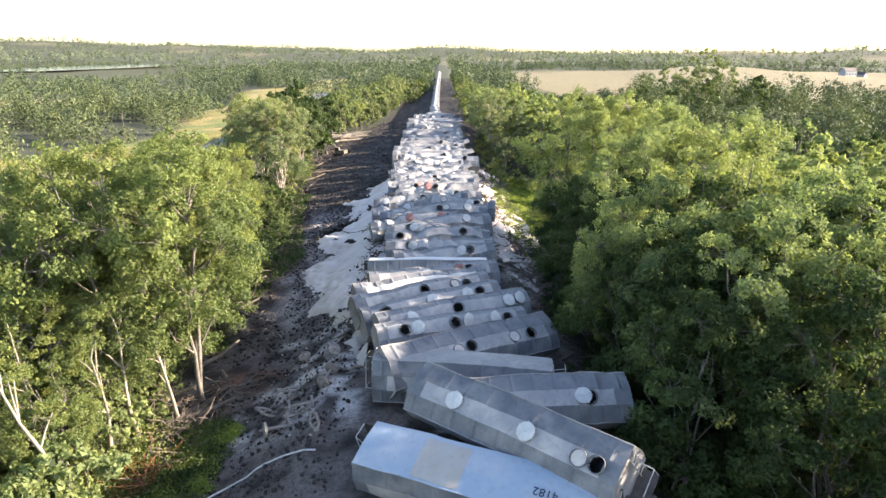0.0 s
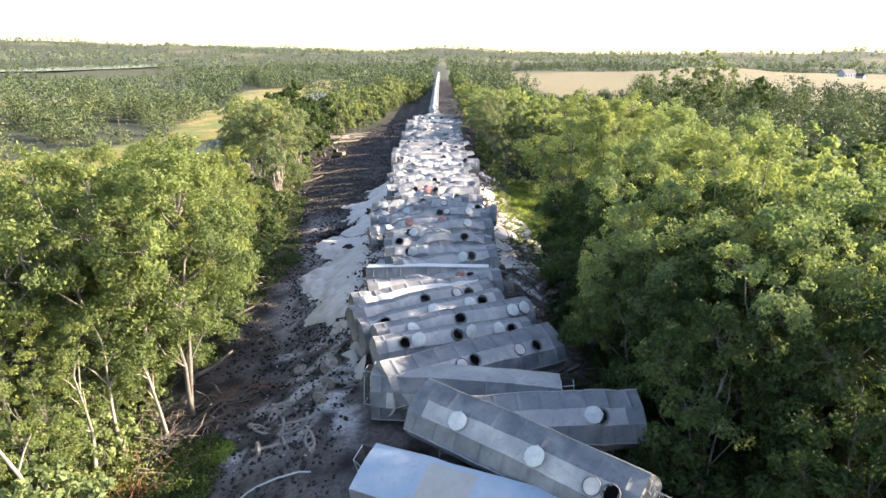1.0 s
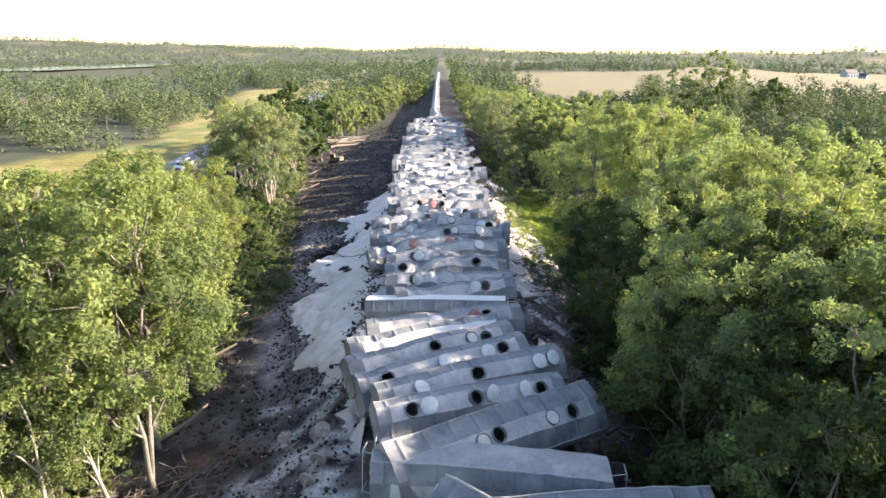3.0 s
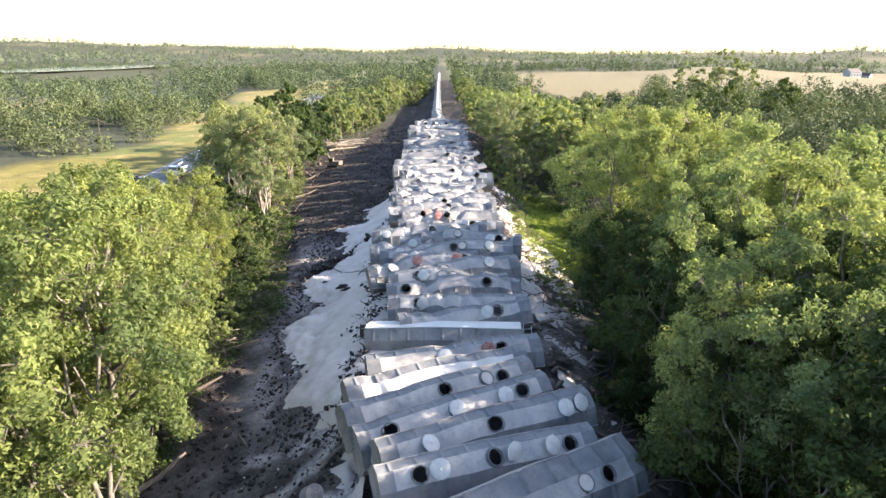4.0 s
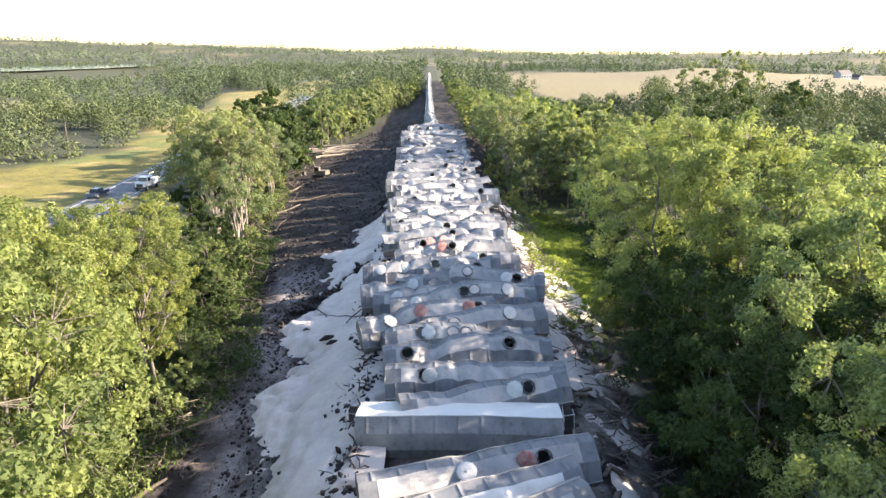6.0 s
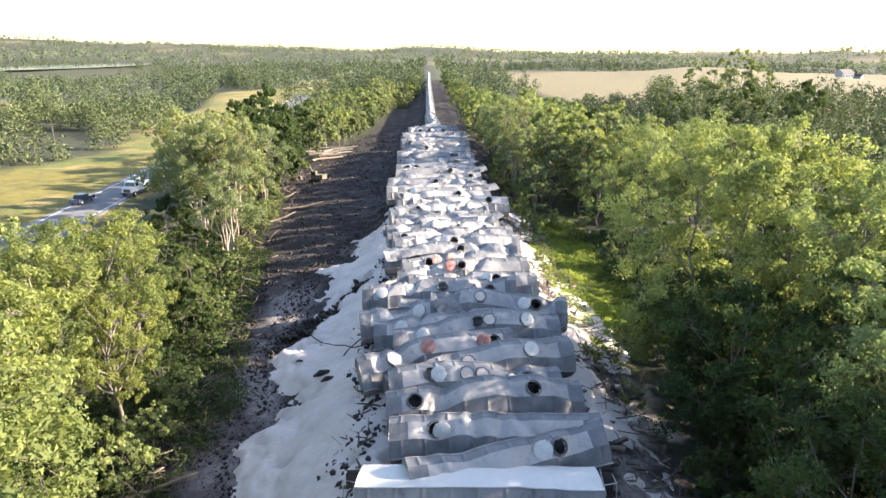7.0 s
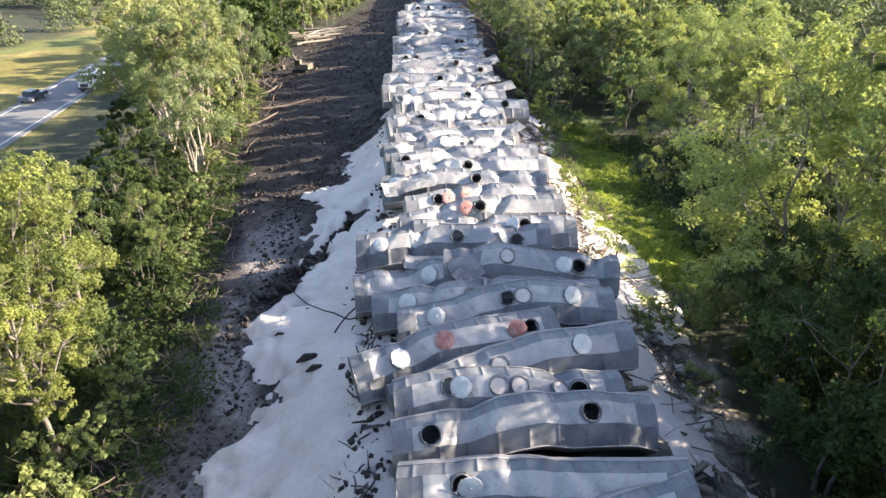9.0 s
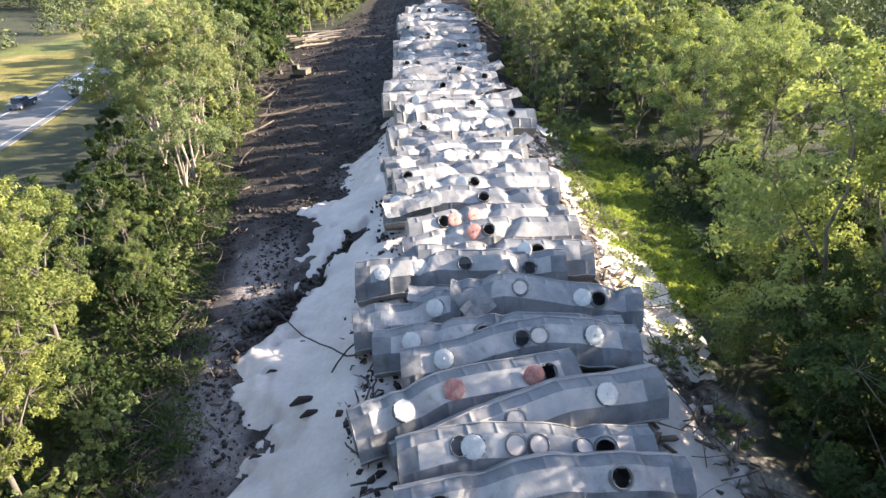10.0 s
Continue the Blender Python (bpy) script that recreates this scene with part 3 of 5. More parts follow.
    if ends:
        for sx in (-1, 1):
            b = Build()
            lean = rnd.uniform(-0.25, 0.25) if amp > 0.01 else 0
            for yy in (-0.2, 0.25):
                b.tube([warp((sx * h, upper - 0.5 + yy, -eave)) + Vector((sx * 0.08, 0, 0)), warp((sx * h, upper - 0.5 + yy, -depth)) + Vector((sx * (0.3 + lean), lean, -0.3))], 0.03, 5)
            for k in range(6):
                w = (k + 0.5) / 6
                b.tube([(Vector(b.v[0]) * 0 + warp((sx * h, upper - 0.5 + yy, -eave - (depth - eave) * w)) + Vector((sx * (0.08 + (0.22 + lean) * w), lean * w, -0.3 * w))) for yy in (-0.2, 0.25)], 0.025, 5)
            part("end_ladder", b.mesh("end_ladder", BRIGHT), car)
            b = Build()
            c0 = warp((sx * h, 0, -depth * 0.96))
            b.box(c0 + Vector((sx * 0.45, 0.0, 0)), (0.9, 2.3, 0.07))
            b.box(c0 + Vector((sx * 0.55, 0.0, -0.25)), (1.1, 0.35, 0.35))
            b.box(c0 + Vector((sx * 1.2, 0.0, -0.25)), (0.3, 0.28, 0.25), None, 0.7)
            part("end_platform", b.mesh("end_platform", STEEL if amp > 0.01 else side), car, "end sill with coupler")
            b = Build()
            for yy in (-1.1, 1.1):
                b.tube([c0 + Vector((sx * 0.85, yy, 0)), c0 + Vector((sx * 0.85, yy, 1.0)), c0 + Vector((sx * 0.1, yy, 1.3))], 0.03, 5)
            b.tube([c0 + Vector((sx * 0.85, -1.1, 1.0)), c0 + Vector((sx * 0.85, 1.1, 1.0))], 0.03, 5)
            part("end_railing", b.mesh("end_railing", BRIGHT), car, "bent safety railing")
    return car


COUNT = [0]


def hopper(x, y, z, length, yaw, facing, upper, hatches, kink, depth=1.9, amp=None, label="", pitch=0.0, **kw):
    """A wrecked car, given by the middle of its upper eave; facing: how far its roof looks up, in degrees."""
    COUNT[0] += 1
    turn = pose(0, 0, 0, 90 - facing, pitch, yaw)
    c = turn @ Vector((0, -upper, 0.40)) + Vector((x, y, z))
    if amp is None:
        amp = float(np.interp(y, [40, 60, 72, 90, 105, 130], [0.05, 0.09, 0.145, 0.19, 0.17, 0.14]))
    state = "dented" if amp < 0.1 else "buckled" if amp < 0.18 else "badly crumpled"
    seen = "open roof hatches" if "o" in hatches else "closed roof hatches" if hatches else "bare roof"
    return make_hopper("hopper_car", pose(*c, 90 - facing, pitch, yaw), length, upper, depth, amp, kink, hatches, label or f"{state} grey hopper car on its side, {seen}", COUNT[0], **kw)


# the three cars that came to rest last
blue_car = hopper(2.70, 34.35, 3.1, 12.5, -26.0, -20.0, 1.4, "", (0.5, 0.05), 3.2, 0.035, "pale blue hopper car on its side with a buff paint patch", pitch=-2.0, side=BLUE, ends=True, patch=(-2.9, -0.3, -2.9, -0.5, BUFF))
hopper(5.85, 38.39, 5.90, 13.0, -40.7, 46, 1.60, "c0.25 c0.61 s0.84 o0.91", (0.5, 0.1), depth=2.6, ends=True)
hopper(7.10, 42.60, 5.00, 11.5, 5.2, 46, 1.60, "o0.78 l0.74", (0.5, 0.1))
hopper(3.64, 49.74, 4.85, 14.0, 33.5, 46, 1.60, "o0.137 s0.378 o0.455 s0.729 o0.832", (0.5, 0.1), pitch=2.9)
hopper(2.45, 52.49, 4.65, 11.8, 20.6, 46, 0.95, "o0.17 l0.25 o0.50 l0.59 l0.77 o0.86", (0.5, 0.1), pitch=1.5)
hopper(2.55, 55.51, 4.65, 13.0, 25.6, 46, 1.04, "l0.21 o0.51 c0.85 c0.93", (0.5, 0.1), pitch=0.4)
hopper(0.78, 57.02, 4.65, 12.2, 27.4, 46, 0.95, "o0.15 c0.48 l0.74 o0.84", (0.5, 0.1), pitch=-1.4)
hopper(-0.00, 58.61, 4.90, 12.4, 27.9, 46, 0.95, "o0.49 s0.72 o0.81", (0.5, 0.1), pitch=-0.9)
hopper(-0.20, 60.92, 4.85, 12.0, 21.5, 46, 1.10, "", (0.5, 0.1), pitch=-1.4, panel=DUST_SUN, label="buckled grey hopper car with a sand-whitened roof")
hopper(0.93, 63.85, 4.60, 12.0, 13.8, 46, 0.95, "l0.43 r0.68 o0.76", (0.5, 0.1), pitch=-1.9)
hopper(1.85, 72.14, 4.10, 10.8, 14.0, 46, 0.95, "l0.66 o0.74", (.25,-.2), pitch=-2.1)
hopper(1.49, 74.08, 4.10, 11.6, -1.2, 46, 0.93, "o0.22 l0.25", (.3,.3), pitch=-3.0)
hopper(1.19, 77.28, 4.25, 11.8, 5.6, 46, 0.95, "o0.14 o0.74", (.55,.5), pitch=-1.5)
hopper(0.75, 79.11, 4.00, 10.8, 6.9, 46, 0.95, "o0.24 c0.29 s0.45 s0.54 s0.72 o0.80", (.25,.9), pitch=-2.1)
hopper(1.21, 80.98, 4.25, 12.8, 15.3, 46, 0.95, "s0.42 c0.76", (.62,.6), pitch=-3.1)
hopper(-1.61, 82.61, 4.45, 11.0, 18.0, 46, 0.95, "c0.21 r0.43 r0.78 o0.86", (.4,.5), pitch=-4.7)
hopper(1.26, 85.21, 4.65, 11.9, 1.1, 46, 0.95, "c0.18 o0.51 s0.58 c0.80", (.62,.9), pitch=-3.4)
hopper(0.26, 86.93, 4.65, 12.9, -2.3, 46, 0.95, "c0.16 o0.44 o0.71", (.5,.4), pitch=-4.9)
hopper(3.35, 90.05, 4.80, 10.6, -3.2, 46, 0.95, "c0.10 s0.36 c0.69 o0.77", (.3,.5))
hopper(-1.27, 94.15, 4.30, 13.0, -3.0, 46, 0.95, "c0.13 c0.31 o0.53 l0.75 o0.83", (.4,.6), pitch=-5.8)
hopper(1.66, 95.21, 4.90, 11.0, 0.5, 46, 0.95, "l0.60 o0.68", (.5,.3), pitch=-1.0)
hopper(0.90, 96.77, 5.00, 11.7, 7.9, 46, 0.95, "r0.40 o0.48", (.55,.7), pitch=-2.0)
hopper(0.98, 99.56, 5.00, 11.3, 9.3, 46, 0.95, "o0.21 r0.28 r0.41", (.5,.5))
hopper(0.00, 103.39, 4.80, 13.0, -2.6, 46, 0.95, "c0.08 c0.30 o0.58", (.4,.4), pitch=-3.2)
hopper(0.79, 106.17, 5.00, 12.9, 7.5, 46, 0.95, "l0.26 l0.39 o0.47", (.4,.3))
hopper(0.44, 108.99, 5.00, 13.0, 8.7, 46, 0.95, "o0.09", (.5,.3))
hopper(-0.85, 111.62, 5.00, 12.1, 12.2, 46, 0.95, "l0.13 c0.45 o0.64", (.5,.3))
hopper(-0.05, 114.76, 5.00, 12.1, 15.2, 46, 1.10, "", (.4,.3))
hopper(-0.88, 120.69, 5.00, 12.4, 13.4, 46, 1.13, "o0.27 c0.36 c0.61 c0.81", (.5,.4))
hopper(2.58, 124.64, 5.00, 11.4, 7.0, 46, 0.89, "o0.77 l0.17", (.5,.2))
hopper(-0.13, 128.58, 5.00, 13.0, 11.0, 46, 0.95, "o0.04 o0.65", (.5,.3))
hopper(-3.8, 89.9, 4.0, 7.5, 8, 50, 1.0, "c0.62", (0.6, 0.3), amp=0.3)
# cars whose flank is up, dusted; the second's white also paints sunlight
hopper(3.0, 44.6, 4.6, 11.4, -8, 8, 1.4, "", (0.5, 0.1), 2.9, 0.07, "sand-dusted grey hopper car with its flank turned up", ends=True)
hopper(0.2, 68.9, 3.45, 11.9, -4.1, 12, 1.4, "", (0.5, 0.1), 2.9, 0.06, "hopper car, upturned flank whitened by sand and painted sunlight", ends=True, side=DUST_SUN, roof=SIDE, panel=SIDE, pitch=-1.9)

# the far end of the heap
rng = random.Random(7)
yy = 131.0
while yy < 206:
    w = float(np.interp(yy, [130, 190, 206], [12.6, 12.0, 9]))
    spec = " ".join(f"{rng.choice('ooccls')}{rng.uniform(0.08, 0.92):.2f}" for _ in range(rng.randint(1, 4)))
    hopper(rng.uniform(-2.2, 1.4) - (yy > 150) * 0.6, yy, rng.uniform(4.4, 5.3), w, rng.gauss(6, 9), rng.uniform(36, 58), rng.uniform(0.8, 1.3), spec, (rng.uniform(0.3, 0.7), rng.uniform(-0.2, 0.8)), panel=SIDE if rng.random() < 0.6 else PANEL)
    yy += rng.uniform(2.3, 3.1)

# cars still standing on the track
spec = " ".join(f"c{0.09 + 0.164 * k:.3f}" for k in range(6))
first = make_hopper("hopper_car", pose(-1.2, 214, 4.7, 0, 0, 82), 11.8, 1.42, 3.3, 0.0, (0.5, 0), spec, "pale grey covered hopper car upright on the track", 900, group="standing hopper cars", ends=True)
for k in range(1, 34):
    y = 214 + 13.0 * k
    copy_thing(first, pose(-1.2 - 0.8 * math.sin(min(k, 20) / 20 * math.pi / 2) + (0.5 if k == 1 else 0), y, 4.7, 0, 0, 90 + (4 if k < 3 else 0)))

# ---- trees ----


def spray(pos, nrm, ln, rs):
    """One small pointed leaf spray at each place: arrays of corners and faces."""
    n_ = len(pos)
    nrm = nrm / np.linalg.norm(nrm, axis=1)[:, None]
    t = np.cross(nrm, rs.normal(size=(n_, 3)))
    t /= np.linalg.norm(t, axis=1)[:, None]
    s = np.cross(nrm, t)
    ln = ln[:, None]
    wd = ln * (0.6 + 0.35 * rs.random(n_))[:, None]
    v = np.stack([pos - t * ln * 0.45, pos + s * wd * 0.5 + t * ln * 0.1, pos + t * ln * 0.55 - s * wd * 0.25 - nrm * ln * 0.15], 1)
    return v.reshape(-1, 3), np.arange(n_ * 3).reshape(-1, 3)


def leaf_sprays(centres, radii, count, size, rs, squash=0.8, core=0, facing=1.0, hub=None, jitter=0.75):
    """Leaves on the skin of clumps, and larger sprays inside that close them; hub: the lobe that each clump belongs to."""
    pick = rs.choice(len(centres), count, p=radii**2 / (radii**2).sum())
    inner = np.zeros(count, bool)
    if core:
        pick = np.concatenate([pick, np.repeat(np.arange(len(centres)), core)])
        inner = np.concatenate([inner, np.ones(core * len(centres), bool)])
    n_ = len(pick)
    d = rs.normal(size=(n_, 3))
    d /= np.linalg.norm(d, axis=1)[:, None]
    r = radii[pick] * np.where(inner, 0.42 * rs.random(n_), 0.5 + 0.62 * rs.random(n_) ** 0.75)
    pos = centres[pick] + d * r[:, None] * np.array([1, 1, squash])
    nrm = d * facing + rs.normal(size=(n_, 3)) * jitter + np.array([0, 0, 0.35])
    if hub is not None:
        out = pos - hub[pick]
        nrm = nrm + 0.5 * out / np.linalg.norm(out, axis=1)[:, None]
    ln = np.where(inner, np.minimum(radii[pick] * 0.5, 0.3 + size), size) * (0.6 + 0.8 * rs.random(n_))
    return spray(pos, nrm, ln, rs)


def make_tree(name, seed, tall, spread, leaves, size, mat, label, stems=1, bare=0.26, lobes=11, tufts=14, core=6, loose=0.0, bark=BARK):
    """A tree: tapered stems, a limb to each lobe of the crown, twigs to its tufts, and leaves on the tufts."""
    rs = np.random.RandomState(seed)
    tree = thing(name, pose(0, 0, -500), label, "tree", "trees beside the track")
    b = Build()
    feet = [Vector((rs.normal() * 0.35, rs.normal() * 0.35, -0.5)) if stems > 1 else Vector((0, 0, -0.5)) for _ in range(stems)]
    heads = []
    for k in range(stems):
        a = 2 * math.pi * (k + rs.uniform(-0.2, 0.2)) / stems
        off = spread * (0.42 if stems > 1 else 0.08) * rs.uniform(0.6, 1.1)
        heads.append(Vector((off * math.cos(a), off * math.sin(a), tall * rs.uniform(0.72, 0.85))))
    ways = []
    r0 = tall * 0.0135 * (1.2 if stems == 1 else 0.72)
    for f, h_ in zip(feet, heads):
        pts = [f.lerp(h_, i / 7) + Vector((rs.normal(), rs.normal(), 0)) * 0.018 * tall * (0 < i < 7) * 0.6 for i in range(8)]
        ways.append(pts)
        b.tube(pts, [r0 * (1.25 if i == 0 else 1 - 0.115 * i) for i in range(8)], 7, False)
    cs, rr, hb = [], [], []
    for i in range(lobes):
        f = (i + 0.5) / lobes
        zf = bare + (0.92 - bare) * f**0.85
        env = spread * math.sqrt(max(0.04, 1 - ((f - 0.42) / 0.66) ** 2))
        rl = spread * rs.uniform(0.36, 0.54) * (1 - 0.22 * f)
        a = 2.4 * i + rs.uniform(-0.5, 0.5)
        rad = max(0.0, env - rl * 0.55) * (rs.uniform(0.75, 1.12) if i < lobes - 1 else 0.15)
        c = Vector((rad * math.cos(a), rad * math.sin(a), zf * tall + rs.normal() * 0.02 * tall))
        way = min(ways, key=lambda w: (w[5] - c).length)
        zs = c.z - rl * 0.4 - 0.75 * rad
        j = min(range(1, 7), key=lambda q: abs(way[q].z - max(zs, bare * tall * 0.75)))
        p0 = way[j]
        mid = p0.lerp(c, 0.55) + Vector((rs.normal() * 0.2, rs.normal() * 0.2, -0.06 * (c - p0).length))
        b.tube([p0, mid, c], [r0 * 0.42, r0 * 0.3, r0 * 0.16], 5, False)
        for _ in range(tufts):
            d = Vector(rs.normal(size=3)) + Vector((0, 0, 0.35)) + Vector((math.cos(a), math.sin(a), 0)) * 0.35
            d.normalize()
            q = c + Vector((d.x, d.y, d.z * 0.9)) * rl * rs.uniform(0.45, 1.1 + loose)
            cs.append(q)
            hb.append(c)
            rr.append(rl * rs.uniform(0.17, 0.36))
            if leaves > 10000:
                b.tube([c, q], [r0 * 0.14, 0.012], 3, False)
    part("trunk", b.mesh("trunk", bark, True), tree, "forked grey-brown trunk and limbs")
    v, q = leaf_sprays(np.array(cs), np.array(rr), leaves, size, rs, 0.85, core, 0.8, np.array(hb))
    part("crown", fast_mesh("crown", v, q, mat), tree, "ragged crown of small leaves")
    tree["tall"] = tall
    return tree


BIG = [
    make_tree("tree", 1, 21.0, 6.4, 25000, 0.275, LEAF_A, "tall leafy bright green tree beside the track", 1, 0.18, 14, 16),
    make_tree("tree", 2, 20.0, 6.0, 24000, 0.275, LEAF_A, "tall many-stemmed bright green tree beside the track", 3, 0.2, 14, 16),
    make_tree("tree", 3, 21.5, 6.8, 26000, 0.275, LEAF_A, "tall spreading green tree beside the track", 2, 0.16, 15, 16),
]
DARK = [
    make_tree("tree", 4, 13.0, 5.0, 14000, 0.28, LEAF_B, "dense deep green tree beside the track", 2, 0.08, 12, 14),
    make_tree("tree", 5, 12.0, 4.6, 13500, 0.28, LEAF_B, "dense deep green tree with low limbs beside the track", 3, 0.06, 11, 14),
]
DARK.append(make_tree("tree", 6, 13.0, 4.8, 12500, 0.28, LEAF_B, "deep green tree with a bare lower trunk beside the bank", 2, 0.34, 11, 14))
LEFT = [
    make_tree("tree", 31, 19.0, 4.9, 21000, 0.245, LEAF_D, "tall yellow-green tree at the edge of the clearing", 2, 0.24, 15, 14, 4, 0.15),
    make_tree("tree", 32, 18.0, 5.2, 21000, 0.245, LEAF_D, "leafy yellow-green many-stemmed tree at the clearing", 4, 0.2, 15, 14, 4, 0.15),
    make_tree("tree", 33, 19.5, 4.5, 18500, 0.245, LEAF_D, "slender open yellow-green tree with a bare lower trunk", 1, 0.31, 14, 14, 4, 0.2),
]
AIRY = [
    make_tree("tree", 41, 17.0, 5.0, 12000, 0.30, LEAF_C, "airy grey-green many-stemmed tree with bare lower trunks", 4, 0.42, 13, 11, 2, 0.2, PALEBARK),
    make_tree("tree", 42, 17.5, 4.6, 11500, 0.30, LEAF_C, "airy grey-green tree with slim bare trunks", 3, 0.44, 12, 11, 2, 0.2, PALEBARK),
]
REAR = [
    make_tree("tree", 51, 16.0, 5.2, 4800, 0.54, LEAF_A, "leafy bright green tree behind the front row", 1, 0.2, 11, 10, 5),
    make_tree("tree", 52, 15.0, 5.0, 4800, 0.54, LEAF_A, "spreading bright green tree behind the front row", 2, 0.2, 11, 10, 5),
    make_tree("tree", 53, 14.0, 5.2, 4800, 0.54, LEAF_B, "deep green tree behind the front row", 2, 0.12, 11, 10, 5),
    make_tree("tree", 54, 16.0, 5.0, 4600, 0.54, LEAF_C, "grey-green tree behind the front row", 2, 0.24, 11, 10, 5),
]
MID = [
    make_tree("tree", 11, 13.0, 4.8, 1900, 0.75, LEAF_A, "green roadside tree in a wooded strip", 1, 0.14, 9, 7, 6),
    make_tree("tree", 12, 12.0, 4.8, 1900, 0.75, LEAF_B, "dark green roadside tree in a wooded strip", 1, 0.1, 9, 7, 6),
    make_tree("tree", 13, 13.0, 4.4, 1800, 0.75, LEAF_C, "grey-green roadside tree in a wooded strip", 2, 0.18, 9, 7, 6),
]
BUSH = [
    make_tree("bush", 61, 5.0, 2.8, 4200, 0.28, LEAF_A, "rounded bright green bush at the clearing", 4, 0.06, 8, 7, 6),
    make_tree("bush", 62, 4.6, 2.6, 4000, 0.28, LEAF_B, "rounded deep green bush, shade in its leaf colour", 4, 0.06, 8, 7, 6),
]
SHRUB = make_tree("shrub", 21, 3.2, 1.9, 1300, 0.24, LEAF_A, "low green shrub at the edge of the track bed", 3, 0.05, 7, 6, 4)
for t_ in BUSH + [SHRUB]:
    tagged(t_, category="shrub", group="shrubs beside the track")


trng = random.Random(3)


def plant(kind, x, y, k=1.0):
    z = height(x, y)
    m = pose(x, y, z, trng.uniform(-3, 3), trng.uniform(-3, 3), trng.uniform(0, 360))
    s = k * trng.uniform(0.93, 1.06)
    ob = copy_thing(kind, m)
    ob.matrix_basis = m @ Matrix.Diagonal((s * trng.uniform(0.95, 1.05), s, s, 1))
    return ob


def stand(kinds, spots):
    """Single trees, each given by its foot and its height."""
    for i, (x, y, h_) in enumerate(spots):
        kind = kinds[i % len(kinds)]
        plant(kind, x, y, h_ / kind["tall"])


def belt(kinds, x0, x1, y0, y1, gap, k=1.0, keep=None):
    y = y0
    while y < y1:
        x = x0 + trng.uniform(0, gap)
        while x < x1:
            px_, py_ = x + trng.uniform(-0.3, 0.3) * gap, y + trng.uniform(-0.35, 0.35) * gap
            if keep is None or keep(px_, py_):
                plant(trng.choice(kinds), px_, py_, k * trng.uniform(0.85, 1.12))
            x += gap
        y += gap


# right of the track: the tall row, the dark trees in front of it, the rows behind
stand(BIG, [(16.6, 56.5, 15.0), (21.0, 42.5, 17.5), (19.5, 51, 16.5), (18.8, 59.5, 16.5), (20.5, 67, 18.0), (20.5, 89.5, 21.5), (25.5, 88, 21.0), (25.0, 79, 21.5), (30.0, 85, 21.0), (26.5, 71, 20.0), (26.0, 60, 19.0), (27.0, 50, 18.5), (26.5, 42, 17.5), (32.5, 75, 21.0)])
# Trees near x 23 are added to block sun through the gaps.
stand(DARK[:2], [(16.5, 46.5, 12), (16.0, 41, 12), (15.4, 51, 11), (20, 46, 14), (24, 38, 14), (15.6, 62, 9.5), (16.0, 66, 11.5), (17.0, 71.5, 13), (21, 36, 11), (22, 75, 14), (22.8, 47, 16.5), (22.8, 55.5, 16), (23, 63.5, 16), (23, 38.5, 15), (30.5, 46, 17), (31, 56, 17), (19.5, 55, 14)])
stand([DARK[2]], [(16.8, 78, 13), (17.6, 84.5, 12), (19.0, 90, 10)])
stand(REAR, [(34, 64, 19), (36.5, 68, 17.8), (34, 54, 18), (35, 44, 17), (38, 77, 18), (37, 85, 15), (43, 70, 16), (43, 60, 16), (45, 82, 14), (30, 34, 14)])
belt([MID[0], MID[1]], 44, 80, 48, 128, 10.0, 1.15, lambda x, y: y < 92 or y > 122 or x > 54)
stand(BUSH, [(17.5, 93, 3.6), (20.5, 97.5, 5.5), (22.5, 100, 6), (26, 103, 6), (23.5, 106, 5.5), (27.5, 109, 6.5), (24, 112.5, 5), (31, 105, 7), (32, 113, 7), (27, 117, 5.5), (36, 108, 7.5), (30, 99.5, 8), (35, 101, 8.5), (38, 115, 8), (22.5, 119.5, 4), (17.5, 80, 3.2), (18.0, 86.5, 3.4), (14.2, 72, 3.2), (14.0, 66, 3.0)])
# Added belt out of view; it only casts shade on the front rows.
belt([MID[0], MID[1]], 25, 62, 8, 36, 7.5, 1.25)
# right, beyond the grass gap
stand(BIG, [(27.5, 127.5, 16.5), (34.5, 127, 17), (30, 147, 15.5), (37, 139, 16)])
stand(REAR, [(24, 138, 12), (41, 130, 16), (46, 120, 15), (23.5, 146, 13), (36, 150, 14), (43, 146, 15)])
belt([REAR[0], REAR[3], REAR[1], REAR[2]], 24, 50, 152, 176, 7.0, 0.95)
stand([AIRY[0], REAR[0], AIRY[1], REAR[3]], [(13.5, 160, 17.5), (20, 162, 17.5), (13, 151, 12), (17.5, 154, 14), (13, 170, 16), (18.5, 172, 16), (14, 180, 15), (20, 183, 15), (13, 190, 14), (19, 194, 14), (15, 143, 9), (18.5, 147.5, 11)])
stand([BUSH[0]], [(12.5, 139, 4), (13, 146, 5), (12, 153, 5), (12, 164, 5), (12, 175, 5), (12.5, 132, 3.2), (15, 136, 3.6), (19, 131, 4)])
belt([MID[0], MID[2], MID[0]], 9.5, 26, 204, 330, 8.0, 0.95)
belt([MID[0], MID[1]], 21, 36, 177, 214, 7.0, 1.2)
